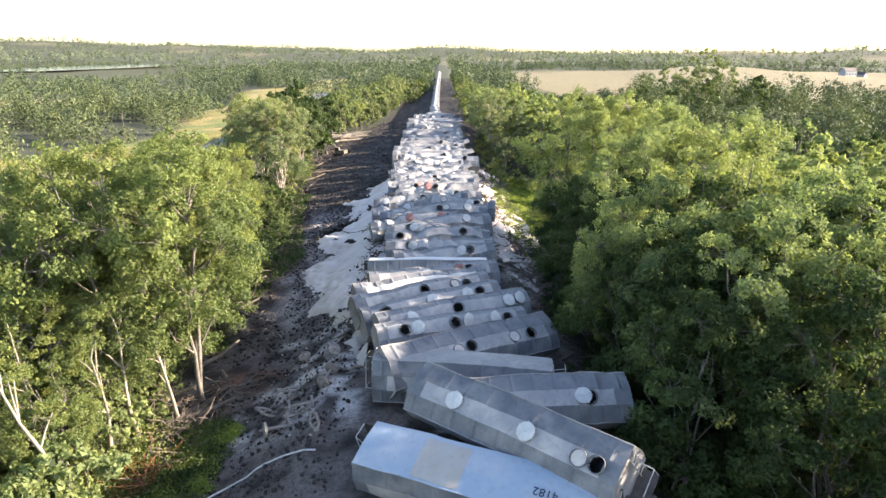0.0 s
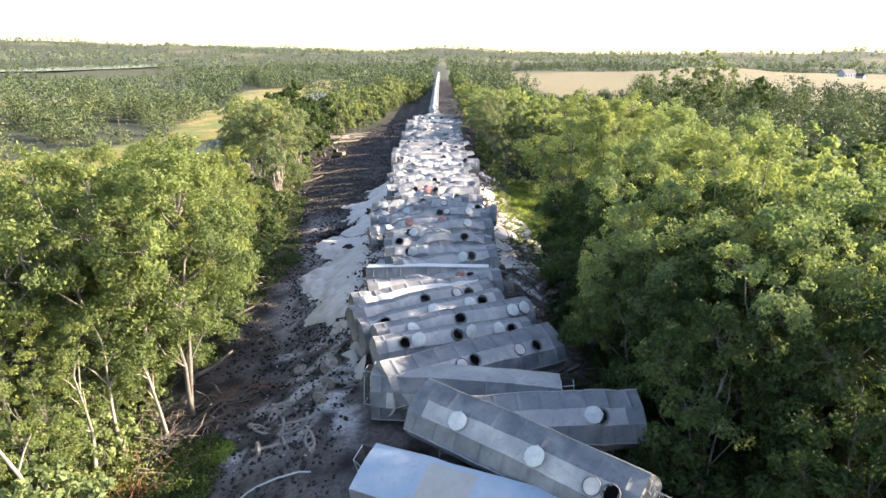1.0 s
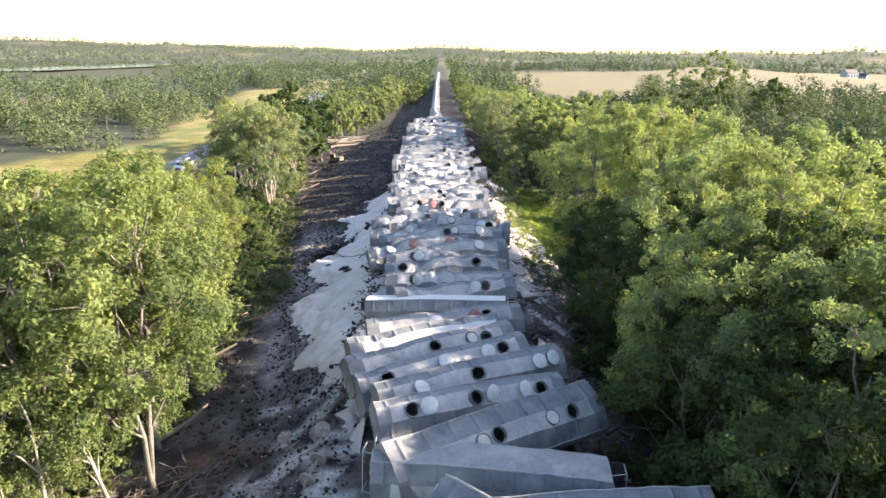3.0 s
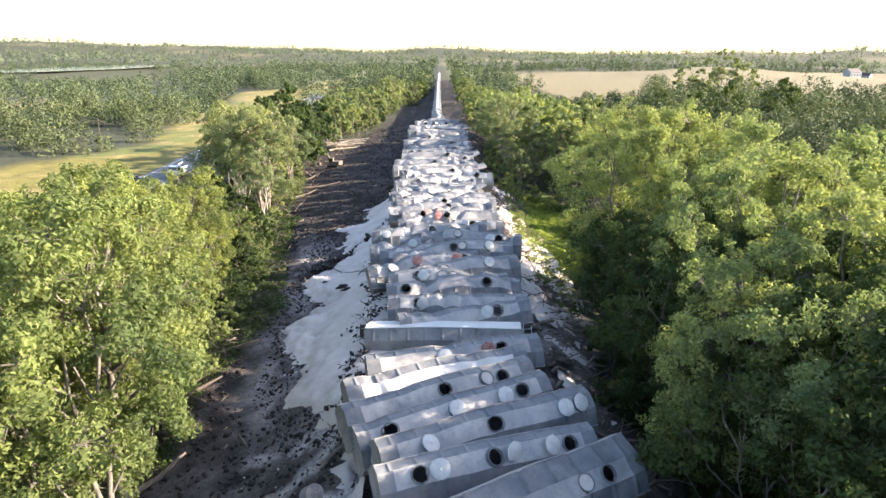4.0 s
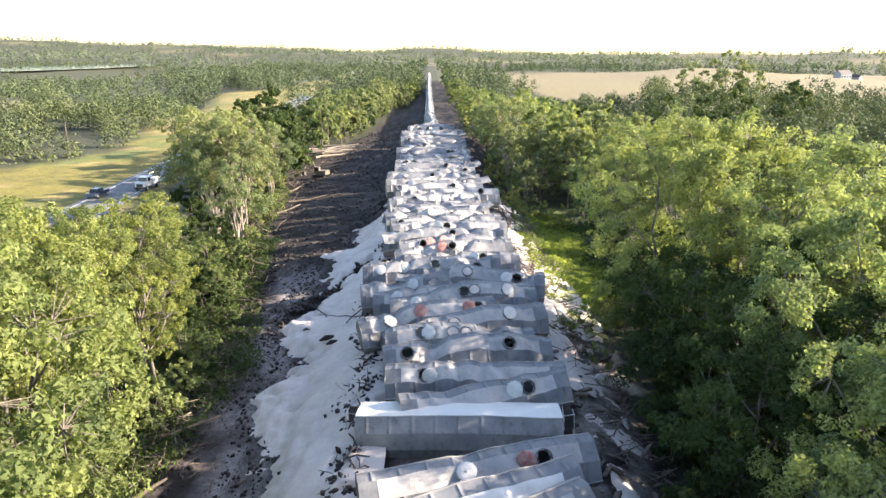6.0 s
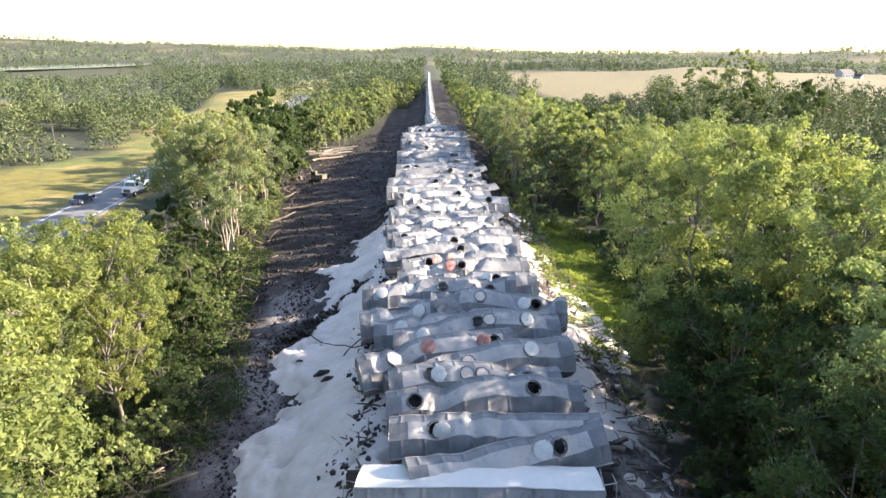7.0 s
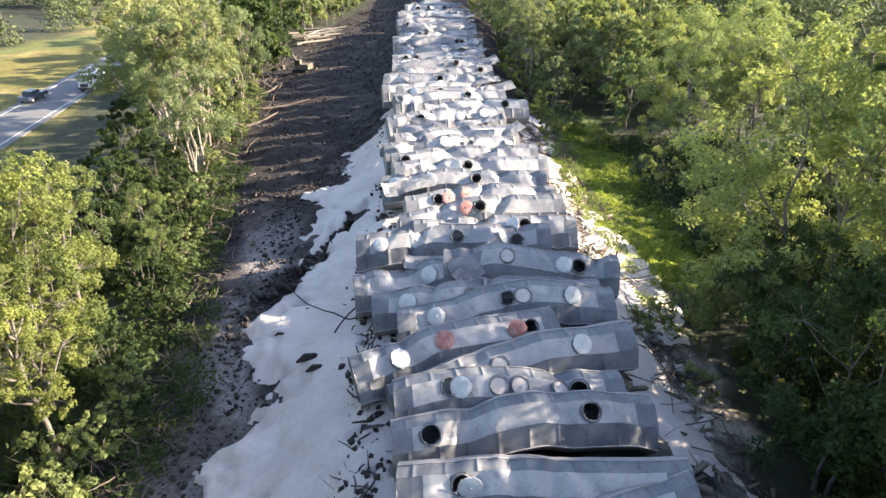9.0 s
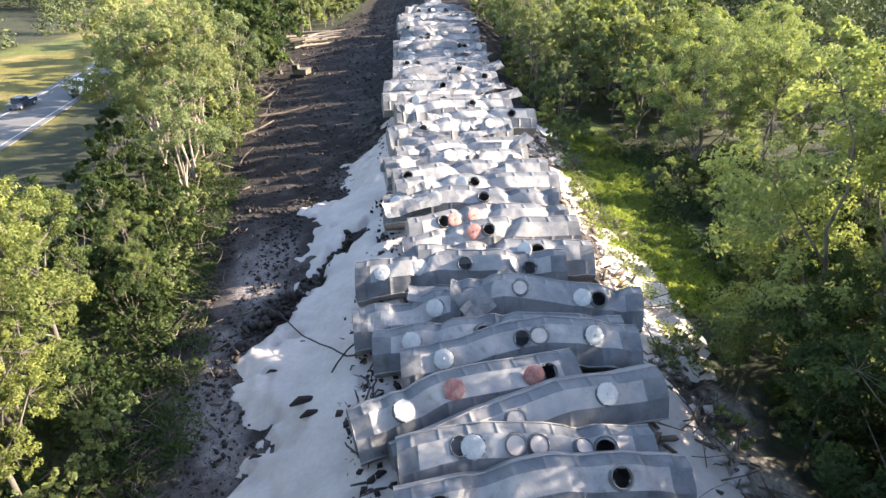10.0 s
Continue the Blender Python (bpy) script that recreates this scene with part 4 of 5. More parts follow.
# left of the track
stand([LEFT[1], LEFT[0]], [(-21.5, 41.5, 9), (-23.5, 45.5, 11), (-27.5, 42.5, 10), (-20.5, 46.5, 11.5), (-30.5, 46, 12), (-24.5, 39.5, 8)])
stand(LEFT, [(-16.4, 50.6, 20.5), (-21.5, 50.5, 19.5), (-18.2, 55.5, 20.0), (-24.5, 57, 19.0), (-21.0, 62.5, 18.5), (-26.5, 65.5, 18.5), (-23.2, 69.5, 18.0), (-28.0, 74, 17.5), (-25.0, 77.5, 16.5), (-29.5, 83.5, 16), (-25.6, 86, 14.5), (-26.5, 92.5, 13.8), (-31.5, 92, 14.5), (-27, 50, 20), (-22.6, 81, 11), (-30.5, 54.5, 20)])
stand([REAR[0], REAR[1]], [(-31, 58, 17.5), (-33, 67, 17.5), (-34, 50, 17), (-35, 77, 16.5), (-36, 87, 15.5), (-38, 60, 16), (-40, 70, 16), (-41, 50, 16), (-37.5, 96, 13.5), (-33, 43, 14), (-42, 82, 15)])
# Dark leaf colour paints the deep shade before the airy trees.
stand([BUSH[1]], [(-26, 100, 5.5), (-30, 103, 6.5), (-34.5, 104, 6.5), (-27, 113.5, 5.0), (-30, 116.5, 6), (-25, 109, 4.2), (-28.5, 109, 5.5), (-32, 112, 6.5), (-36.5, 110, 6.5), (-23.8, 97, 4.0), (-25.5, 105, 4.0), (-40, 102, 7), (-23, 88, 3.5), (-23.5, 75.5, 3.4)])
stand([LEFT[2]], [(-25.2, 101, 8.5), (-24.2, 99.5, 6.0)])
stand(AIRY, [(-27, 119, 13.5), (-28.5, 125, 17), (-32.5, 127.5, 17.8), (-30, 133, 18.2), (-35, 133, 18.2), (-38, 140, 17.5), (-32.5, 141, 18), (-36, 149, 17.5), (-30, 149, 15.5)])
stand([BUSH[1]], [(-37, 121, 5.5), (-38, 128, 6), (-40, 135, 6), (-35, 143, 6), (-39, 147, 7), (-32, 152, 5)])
for _ in range(46):
    plant(SHRUB, trng.uniform(-31, -17.5), trng.uniform(32, 47), trng.uniform(0.7, 1.6))
for x, y, k in ((107, 276, 1.5), (114, 271, 1.2), (98, 282, 1.25), (101, 219, 1.15), (92, 232, 1.1), (112, 238, 1.1), (76, 214, 0.95), (84, 205, 0.92), (70, 232, 0.9)):
    plant(REAR[2] if k < 1.16 else REAR[3], x, y, k)
belt([REAR[2], MID[1], REAR[2]], -48, -33, 160, 218, 7.0, 1.12)
belt([MID[0], MID[2], MID[1]], -40, -20, 222, 330, 8.5, 0.92, lambda x, y: x < dirt_left(y) - 2)
for k in range(26):
    y = 214 + 5.2 * k
    plant(trng.choice((MID[0], MID[2], MID[1], REAR[3])), float(dirt_left(y)) - 2.0 - trng.uniform(0, 2.5), y, trng.uniform(0.75, 1.0))
for k in range(34):
    y = 336 + 7.5 * k
    for side in (-1, 1):
        plant(trng.choice((MID[0], MID[2], MID[1])), side * trng.uniform(10.5, 14), y, trng.uniform(0.7, 0.95))
for _ in range(22):
    y = trng.uniform(84, 150)
    plant(SHRUB, trng.uniform(11.5, 14.0), y, trng.uniform(0.3, 0.65))
for _ in range(40):
    y = trng.uniform(34, 160)
    plant(SHRUB, float(dirt_left(y)) - trng.uniform(0, 2.5), y, trng.uniform(0.5, 1.2))
for t_ in BIG + DARK + LEFT + AIRY + REAR + MID + BUSH + [SHRUB]:
    for ch in t_.children_recursive:
        bpy.data.objects.remove(ch)
    bpy.data.objects.remove(t_)

# far woods


def woods(name, pts, tall, n_leaf, size, label, seed, mat=FAR_LEAF):
    """Many far trees as one mesh of leaf sprays."""
    rs = np.random.RandomState(seed)
    pts = np.asarray(pts)
    z = ground_z(pts[:, 0], pts[:, 1])
    hh = tall * (0.6 + 0.5 * rs.random(len(pts)) + 0.3 * fbm(pts[:, 0] / 45, pts[:, 1] / 45, 13, 2))
    cs, rs_ = [], []
    wide = hh * rs.uniform(0.36, 0.52, len(pts))
    for k in range(9 if n_leaf > 100 else 5):
        f = (k + 0.5) / (9 if n_leaf > 100 else 5)
        env = wide * math.sqrt(max(0.1, 1 - ((f - 0.3) / 0.76) ** 2))
        a = 2.4 * k + rs.uniform(0, 6.28, len(pts))
        rad = env * 0.62 * rs.uniform(0.5, 1.1, len(pts))
        cs.append(np.stack([pts[:, 0] + rad * np.cos(a), pts[:, 1] + rad * np.sin(a), z + hh * (0.03 + 0.8 * f)], 1))
        rs_.append(env * rs.uniform(0.42, 0.62, len(pts)))
    c, r = np.concatenate(cs), np.concatenate(rs_)
    v, q = leaf_sprays(c, r, n_leaf * len(pts), size, rs, 0.9, 4 if n_leaf > 100 else 0, 1.6, None, 0.25)
    tagged(new(name, fast_mesh(name, v, q, mat)), label, "woodland", kind="stuff")


def wooded(x, y, seed):
    """Where the far land carries trees."""
    rx = road_x(y)
    open_ = ((x > verge_left(y) + 2 * fbm(x / 9, y / 9, 71, 2)) & (x < rx + 8) & (y < 850) & ~((y > 495) & (y < 520))) | (side_field(x, y) > 0.3)
    crop = (x - 0.02 * y > 52) & (y - 0.15 * x > 335) & (y < 1290) | ((x > 40) & (x < 0.29 * y) & (y > 215) & (y < 420))
    bare = (fbm(x / 260, y / 200, 41, 2) > 0.62) & (np.hypot(x, y) > 600)
    rail = np.where(y < 330, (x > -78) & (x < 47), np.abs(x) < 9)
    return ~(open_ | crop | bare | rail | (lake_far(x, y) < 1.25) | ((np.abs(np.degrees(np.arctan2(x, y)) + 27.5) < 3.4) & (np.hypot(x, y) > 1000) & (np.hypot(x, y) < 1250)))


wr = np.random.RandomState(5)


def scatter(n_, r0, r1, a0=-52, a1=52):
    r = np.sqrt(wr.uniform(r0**2, r1**2, n_))
    a = np.radians(wr.uniform(a0, a1, n_))
    p = np.stack([r * np.sin(a), r * np.cos(a)], 1)
    return p[wooded(p[:, 0], p[:, 1], 1)]


woods("woodland", scatter(820, 130, 340), 15, 420, 0.8, "dense green woodland beyond the road", 31)
woods("woodland", scatter(1250, 340, 620), 16, 240, 1.05, "green woodland on low hills", 34)
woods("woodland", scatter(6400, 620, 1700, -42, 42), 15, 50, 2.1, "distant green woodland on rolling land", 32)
woods("woodland", scatter(7000, 1700, 4300, -42, 42), 22, 18, 5.4, "far woodland on the skyline, haze in its leaf colour", 33, HAZE_LEAF)
q_ = np.stack([wr.uniform(42, 92, 170), wr.uniform(205, 330, 170)], 1)
woods("woodland", q_[q_[:, 0] < 0.29 * q_[:, 1]], 8.5, 280, 0.75, "low green thicket before the crop field", 35)

# ---- ground clutter ----
crs = np.random.RandomState(9)


def clods(name, x, y, size, mat, label, category, lift=0.2, shape=(1, 1, 0.7), on=0.0):
    """Irregular chunks lying on the ground, as one mesh."""
    n_ = len(x)
    base = np.array([[i, j, k] for k in (-1, 1) for j, i in ((-1, -1), (-1, 1), (1, 1), (1, -1))], float)
    v = base[None] * (0.55 + 0.5 * crs.random((n_, 8, 3))) * size[:, None, None] * 0.5 * np.array(shape)
    a = crs.uniform(0, 2 * math.pi, n_)
    ca, sa_ = np.cos(a)[:, None], np.sin(a)[:, None]
    tl = crs.normal(size=n_)[:, None] * 0.5
    x1, y1, z1 = v[..., 0] * ca - v[..., 1] * sa_, v[..., 0] * sa_ + v[..., 1] * ca, v[..., 2]
    z1 = z1 + x1 * tl
    z0 = ground_z(x, y)[:, None] + on + (size * lift)[:, None]
    v = np.stack([x1 + x[:, None], y1 + y[:, None], z1 + z0], -1).reshape(-1, 3)
    fq = np.array([[0, 3, 2, 1], [4, 5, 6, 7], [0, 1, 5, 4], [1, 2, 6, 5], [2, 3, 7, 6], [3, 0, 4, 7]])
    q = (np.arange(n_)[:, None, None] * 8 + fq[None]).reshape(-1, 4)
    tagged(new(name, fast_mesh(name, v, q, mat)), label, category, kind="stuff")


def along(n_, y0, y1, xf0, xf1):
    y = crs.uniform(y0, y1, n_)
    return xf0(y) + (xf1(y) - xf0(y)) * crs.random(n_), y


def sizes(n_, lo, hi):
    return lo * (hi / lo) ** (crs.random(n_) ** 2.2)


x_, y_ = along(1100, 34, 150, lambda y: dirt_left(y) + 1, lambda y: -5.0 + 0 * y)
clods("soil_clods", x_, y_, sizes(len(x_), 0.07, 0.42), CLOD, "dark lumps of churned soil", "soil")
x_, y_ = along(4600, 56, 240, lambda y: dirt_left(y) - 0.5, lambda y: np.where(y < 112, sand_left(y) - 4.2, np.where(y < 140, sand_left(np.minimum(y, 139)) - 0.8, -6.5)))
clods("soil_clods", x_, y_, sizes(len(x_), 0.08, 0.5), CLOD, "dark lumps and ridges of churned soil", "soil", 0.1)
x_, y_ = along(480, 60, 230, lambda y: dirt_left(y) + 1, lambda y: np.where(y < 140, sand_left(np.minimum(y, 139)) - 0.2, -6.5))
clods("root_scraps", x_, y_, sizes(len(x_), 0.15, 0.6), DEADWOOD, "torn roots and splinters in the soil", "debris", 0.3, (2.6, 0.3, 0.3))
x_, y_ = along(600, 150, 260, lambda y: dirt_left(y) + 1, lambda y: -6.0 + 0 * y)
clods("soil_clods", x_, y_, sizes(len(x_), 0.15, 0.5), CLOD, "dark lumps of churned soil", "soil")
x_, y_ = along(2200, 58, 140, lambda y: sand_left(y) - 2.4, lambda y: sand_left(y) + 1.0)
clods("soil_clods", x_, y_, sizes(len(x_), 0.07, 0.34), CLOD, "dark clods along the edge of the sand", "soil")
x_, y_ = along(1500, 60, 128, lambda y: -5.9 - 0.02 * (y - 60) - 1.2 * np.abs(vnoise(y / 2.1, y * 0, 44)) * 2, lambda y: -4.8 + 0 * y)
clods("soil_clods", x_, y_, sizes(len(x_), 0.08, 0.42), CLOD, "dark clods against the wrecked cars", "soil", 0.2, (1, 1, 0.7), 0.6)
x_, y_ = along(1500, 40, 140, lambda y: 6.5 + 0 * y, lambda y: 14 + 0 * y)
clods("debris_scraps", x_, y_, sizes(len(x_), 0.1, 0.7), DEADWOOD, "splintered scraps and bark", "debris", 0.4, (2.4, 0.5, 0.4))
x_, y_ = along(160, 42, 62, lambda y: -12 + 0 * y, lambda y: -4.5 + 0 * y)
clods("debris_scraps", x_, y_, sizes(len(x_), 0.04, 0.2), BRIGHT, "pale scraps of sheet metal and ballast", "debris", 0.3, (1.3, 0.8, 0.3))


x_, y_ = along(1900, 36, 62, lambda y: -13.5 + 0 * y, lambda y: -4.2 + 0 * y)
clods("soil_clods", x_, y_, sizes(len(x_), 0.05, 0.3), CLOD, "small dark lumps of soil and ballast", "soil", 0.25)


def brush(name, spots, mat, label, thick=0.045, length=2.6):
    """Tangled bare branches."""
    b = Build()
    r = random.Random(len(spots))
    for x, y, spread, n_ in spots:
        for _ in range(n_):
            px_, py_ = x + r.gauss(0, spread), y + r.gauss(0, spread * 1.6)
            a, el, ln = r.uniform(0, 6.28), r.uniform(-0.1, 0.75), length * r.uniform(0.35, 1.2)
            p = Vector((px_, py_, height(px_, py_) + r.uniform(0.0, 0.5)))
            d = Vector((math.cos(a) * math.cos(el), math.sin(a) * math.cos(el), math.sin(el)))
            pts = [p, p + d * ln * 0.5 + Vector((r.gauss(0, 0.15), r.gauss(0, 0.15), 0)), p + d * ln]
            w = thick * r.uniform(0.4, 1.6)
            b.tube(pts, [w, w * 0.8, w * 0.4], 4, False)
    tagged(new(name, b.mesh(name, mat)), label, "brush", kind="stuff")


brush("brushwood", [(-15.5, 46, 1.1, 130), (-17.5, 47.5, 1.2, 90), (-14.5, 50.5, 1.0, 50)], DEADWOOD, "heap of snapped branches at the foot of a tree", 0.035, 2.0)
brush("brushwood", [(-16.2, 41.5, 0.8, 90)], RUSTLEAF, "rust-brown dead saplings in a tangle", 0.03, 2.0)
brush("brushwood", [(-19, 50, 1.3, 70), (-20, 58, 1.3, 60), (-21, 64, 1.2, 70), (-21.8, 71, 1.2, 70), (-22.8, 80, 1.3, 60), (-17.5, 44, 1.3, 60)], DEADWOOD, "tangle of snapped branches along the cleared edge", 0.028, 1.7)
brush("brushwood", [(-27, 116, 1.8, 90), (-28, 126, 1.8, 80), (-29, 138, 1.8, 90), (-30, 150, 2.0, 90), (-31, 163, 2.0, 90), (-30, 180, 2, 60)], DEADWOOD, "uprooted roots and snapped branches beside the track", 0.05, 2.6)
brush("brushwood", [(10.5, 60, 1.5, 60), (11, 72, 1.5, 60), (11, 84, 1.6, 70), (11.5, 96, 1.6, 70), (12, 110, 1.8, 70), (11, 124, 1.8, 60)], DEADWOOD, "broken branches between the wreck and the trees", 0.04, 2.2)
brush("brushwood", [(-6.2, 76, 0.5, 26), (-6.4, 84, 0.5, 26), (-7, 92, 0.5, 20), (-6.2, 66, 0.5, 20), (-5.6, 57, 0.5, 30)], STEEL, "bent rods and rails spilling from the wreck", 0.035, 1.3)

x_, y_ = along(420, 78, 132, lambda y: 6.8 + 0 * y, lambda y: 12.5 + 0 * y)
clods("spilled_lumps", x_, y_, sizes(len(x_), 0.1, 0.7), SAND, "pale lumps of caked sand on the bank", "sand", 0.15, (1.2, 1, 0.6))
# undergrowth


def undergrowth(name, x, y, radius, per, size, mat, label):
    rs = np.random.RandomState(len(x))
    c = np.stack([x, y, ground_z(x, y) + radius * 0.35], 1)
    v, q = leaf_sprays(c, np.full(len(x), radius) * (0.5 + rs.random(len(x))), per * len(x), size, rs, 0.55)
    tagged(new(name, fast_mesh(name, v, q, mat)), label, "undergrowth", kind="stuff")


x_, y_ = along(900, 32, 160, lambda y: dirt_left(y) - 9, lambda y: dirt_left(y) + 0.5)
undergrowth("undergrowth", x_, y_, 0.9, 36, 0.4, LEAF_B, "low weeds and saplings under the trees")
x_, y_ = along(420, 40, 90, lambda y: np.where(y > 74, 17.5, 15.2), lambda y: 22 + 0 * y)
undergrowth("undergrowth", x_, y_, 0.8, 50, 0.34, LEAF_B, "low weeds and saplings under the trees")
x_, y_ = along(1300, 97, 140, lambda y: 14.2 + 0 * y, lambda y: 20.5 + 0 * y)
undergrowth("undergrowth", x_, y_, 0.4, 44, 0.24, GRASS_LEAF, "bright green grass and weeds in a clearing")
x_, y_ = along(260, 36, 47, lambda y: -17 + 0 * y, lambda y: -12.3 + 0 * y)
undergrowth("undergrowth", x_, y_, 0.6, 50, 0.24, LEAF_B, "patch of green weeds on bare soil")

x_, y_ = along(260, 90, 128, lambda y: 10.6 + 0 * y, lambda y: 14.5 + 0 * y)
undergrowth("undergrowth", x_, y_, 0.55, 60, 0.2, GRASS_LEAF, "sunlit yellow-green weeds on the sandy bank")

x_, y_ = along(300, 32, 47, lambda y: -31 + 0 * y, lambda y: -16.5 + 0 * y)
undergrowth("undergrowth", x_, y_, 1.3, 150, 0.17, LEAF_D, "sunlit yellow-green saplings and scrub")
x_, y_ = along(90, 39.5, 46.5, lambda y: -15.0 + 0 * y, lambda y: -12.0 + 0 * y)
undergrowth("undergrowth", x_, y_, 0.5, 90, 0.16, GRASS_LEAF, "patch of fresh green weeds on the soil")
x_, y_ = along(46, 38.5, 42, lambda y: -17.6 + 0 * y, lambda y: -15.6 + 0 * y)
undergrowth("undergrowth", x_, y_, 0.7, 80, 0.16, RUSTLEAF, "rust-brown dead foliage in the scrub")


def bare_sapling(x, y, tall, lean, seed, turn=None):
    """A slim pale trunk, almost leafless, that leans and forks near the top."""
    rs = random.Random(seed)
    t = thing("bare_sapling", pose(x, y, height(x, y) - 0.1, 0, 0, rs.uniform(0, 360) if turn is None else turn), "slim pale leaning trunk with few leaves", "tree", "bare saplings in the scrub")
    b = Build()
    p, d = Vector((0, 0, 0)), Vector((lean, lean * rs.uniform(-0.5, 0.5), 1)).normalized()
    pts = [p]
    for i in range(6):
        d = (d + Vector((rs.gauss(0, 0.07), rs.gauss(0, 0.07), 0.02))).normalized()
        p = p + d * tall / 6
        pts.append(p)
    b.tube(pts, [0.17 - 0.022 * i for i in range(7)], 6, False)
    part("trunk", b.mesh("trunk", PALEBARK, True), t)
    c = []
    for i in (3, 4, 4, 5, 5, 6):
        e = (d + Vector((rs.gauss(0, 0.7), rs.gauss(0, 0.7), 0.3))).normalized() * tall * rs.uniform(0.14, 0.3)
        q = pts[i] + e
        b = Build()
        b.tube([pts[i], pts[i] + e * 0.5 + Vector((0, 0, 0.15)), q], [0.06, 0.045, 0.02], 4, False)
        part("limb", b.mesh("limb", PALEBARK, True), t)
        c.append(q)
    v, q = leaf_sprays(np.array(c), np.full(len(c), 0.75), 420, 0.17, np.random.RandomState(seed))
    part("crown", fast_mesh("crown", v, q, LEAF_D), t, "thin tufts of leaves")


for i, (x, y, tall, lean) in enumerate(((-17.7, 37.6, 11.0, 0.42), (-22, 41, 9.5, 0.25), (-19.5, 43.5, 8, 0.1), (-24.5, 43.5, 10, 0.2), (-18.4, 45.5, 8.5, -0.12), (-27, 46, 9, 0.1), (-21.5, 46, 9.5, 0.05), (-16.8, 47.8, 7, -0.35))):
    bare_sapling(x, y, tall, lean, i, 150 if i < 2 else None)

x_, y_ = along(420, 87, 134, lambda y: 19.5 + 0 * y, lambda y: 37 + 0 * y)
undergrowth("undergrowth", x_, y_, 1.2, 44, 0.38, LEAF_B, "green thicket behind the clearing, shade in its leaf colour")
x_ = crs.uniform(-15.5, -9.5, 420)
y_ = 99.6 + (x_ + 12.3) * 2.1 + crs.normal(size=420) * 1.1
clods("soil_clods", x_, y_, sizes(len(x_), 0.12, 0.6), CLOD, "dark clods in a gully through the sand", "soil", 0.6)

x_, y_ = along(780, 58, 125, lambda y: dirt_left(y) - 1.5, lambda y: dirt_left(y) + 3.2)
# The dark leaf tone also stands for shade along this edge.
undergrowth("undergrowth", x_, y_, 0.6, 30, 0.24, LEAF_B, "trampled dark weeds at the edge of the cleared soil")
brush("brushwood", [(-19, 72, 1.2, 60), (-17.5, 80, 1.2, 60), (-18.5, 88, 1.3, 60), (-20, 97, 1.4, 70), (-22, 106, 1.5, 70)], DEADWOOD, "snapped branches scattered over the cleared soil", 0.03, 1.6)

# ---- lettering on the blue car ----
fc = bpy.data.curves.new("lettering", "FONT")
fc.body, fc.size, fc.extrude, fc.align_x = "4182", 0.62, 0.004, "CENTER"
tmp = bpy.data.objects.new("lettering", fc)
scene.collection.objects.link(tmp)
bpy.context.view_layer.update()
tme = bpy.data.meshes.new_from_object(tmp.evaluated_get(bpy.context.evaluated_depsgraph_get()))
bpy.data.objects.remove(tmp)
tme.materials.clear()
tme.materials.append(DARKBLUE)
part("lettering", tme, blue_car, "dark car number painted upside down", pose(3.9, 1.57, -1.75, 90, 0, 180))

# ---- loose sheets on the heap ----
prng = random.Random(12)


def plate_mesh(seed, w, d, mat):
    r = random.Random(seed)
    b = Build()
    nx_, ny_ = 9, 6
    o = r.uniform(0, 50)
    tops, lows = [], []
    for i in range(nx_):
        for j in range(ny_):
            x, y = w * (i / (nx_ - 1) - 0.5), d * (j / (ny_ - 1) - 0.5)
            x += 0.12 * noise.noise(Vector((y * 2 + o, i, 1))) * (i in (0, nx_ - 1))
            z = 0.3 * noise.noise(Vector((x * 0.5 + o, y * 0.9, 0))) - 0.2 * abs(noise.noise(Vector((x * 1.5, y * 1.5 + o, 3))))
            tops.append((x, y, z + 0.012))
            lows.append((x, y, z - 0.012))
    f = [(i * ny_ + j, (i + 1) * ny_ + j, (i + 1) * ny_ + j + 1, i * ny_ + j + 1) for i in range(nx_ - 1) for j in range(ny_ - 1)]
    k = nx_ * ny_
    edge = [i * ny_ for i in range(nx_)] + [(nx_ - 1) * ny_ + j for j in range(1, ny_)] + [i * ny_ + ny_ - 1 for i in range(nx_ - 2, -1, -1)] + [j for j in range(ny_ - 2, 0, -1)]
    rim = [(edge[i], edge[i - 1], edge[i - 1] + k, edge[i] + k) for i in range(len(edge))]
    b.add(tops + lows, f + [tuple(q + k for q in fc_[::-1]) for fc_ in f] + rim)
    return b.mesh("torn_sheet", mat)


PLATES = [plate_mesh(i, 1.0 + 0.62 * i, 0.6 + 0.14 * i, m) for i, m in enumerate((SIDE, ROOF, SIDE, ROOF, SIDE, ROOF))]
for k in range(134):
    y = 97 + 109 * prng.random() if k < 130 else 89 + prng.random() * 3
    ob = new("torn_sheet", prng.choice(PLATES))
    ob.matrix_basis = pose(prng.uniform(-5.5, 6.0), y, prng.uniform(4.1, 4.9), prng.uniform(5, 55), prng.uniform(-20, 8), prng.gauss(5, 20))
    tagged(ob, "crumpled torn grey sheet of car body steel", "sheet metal", "torn sheets on the wreck")

# ---- wheelsets and bogie frames ----


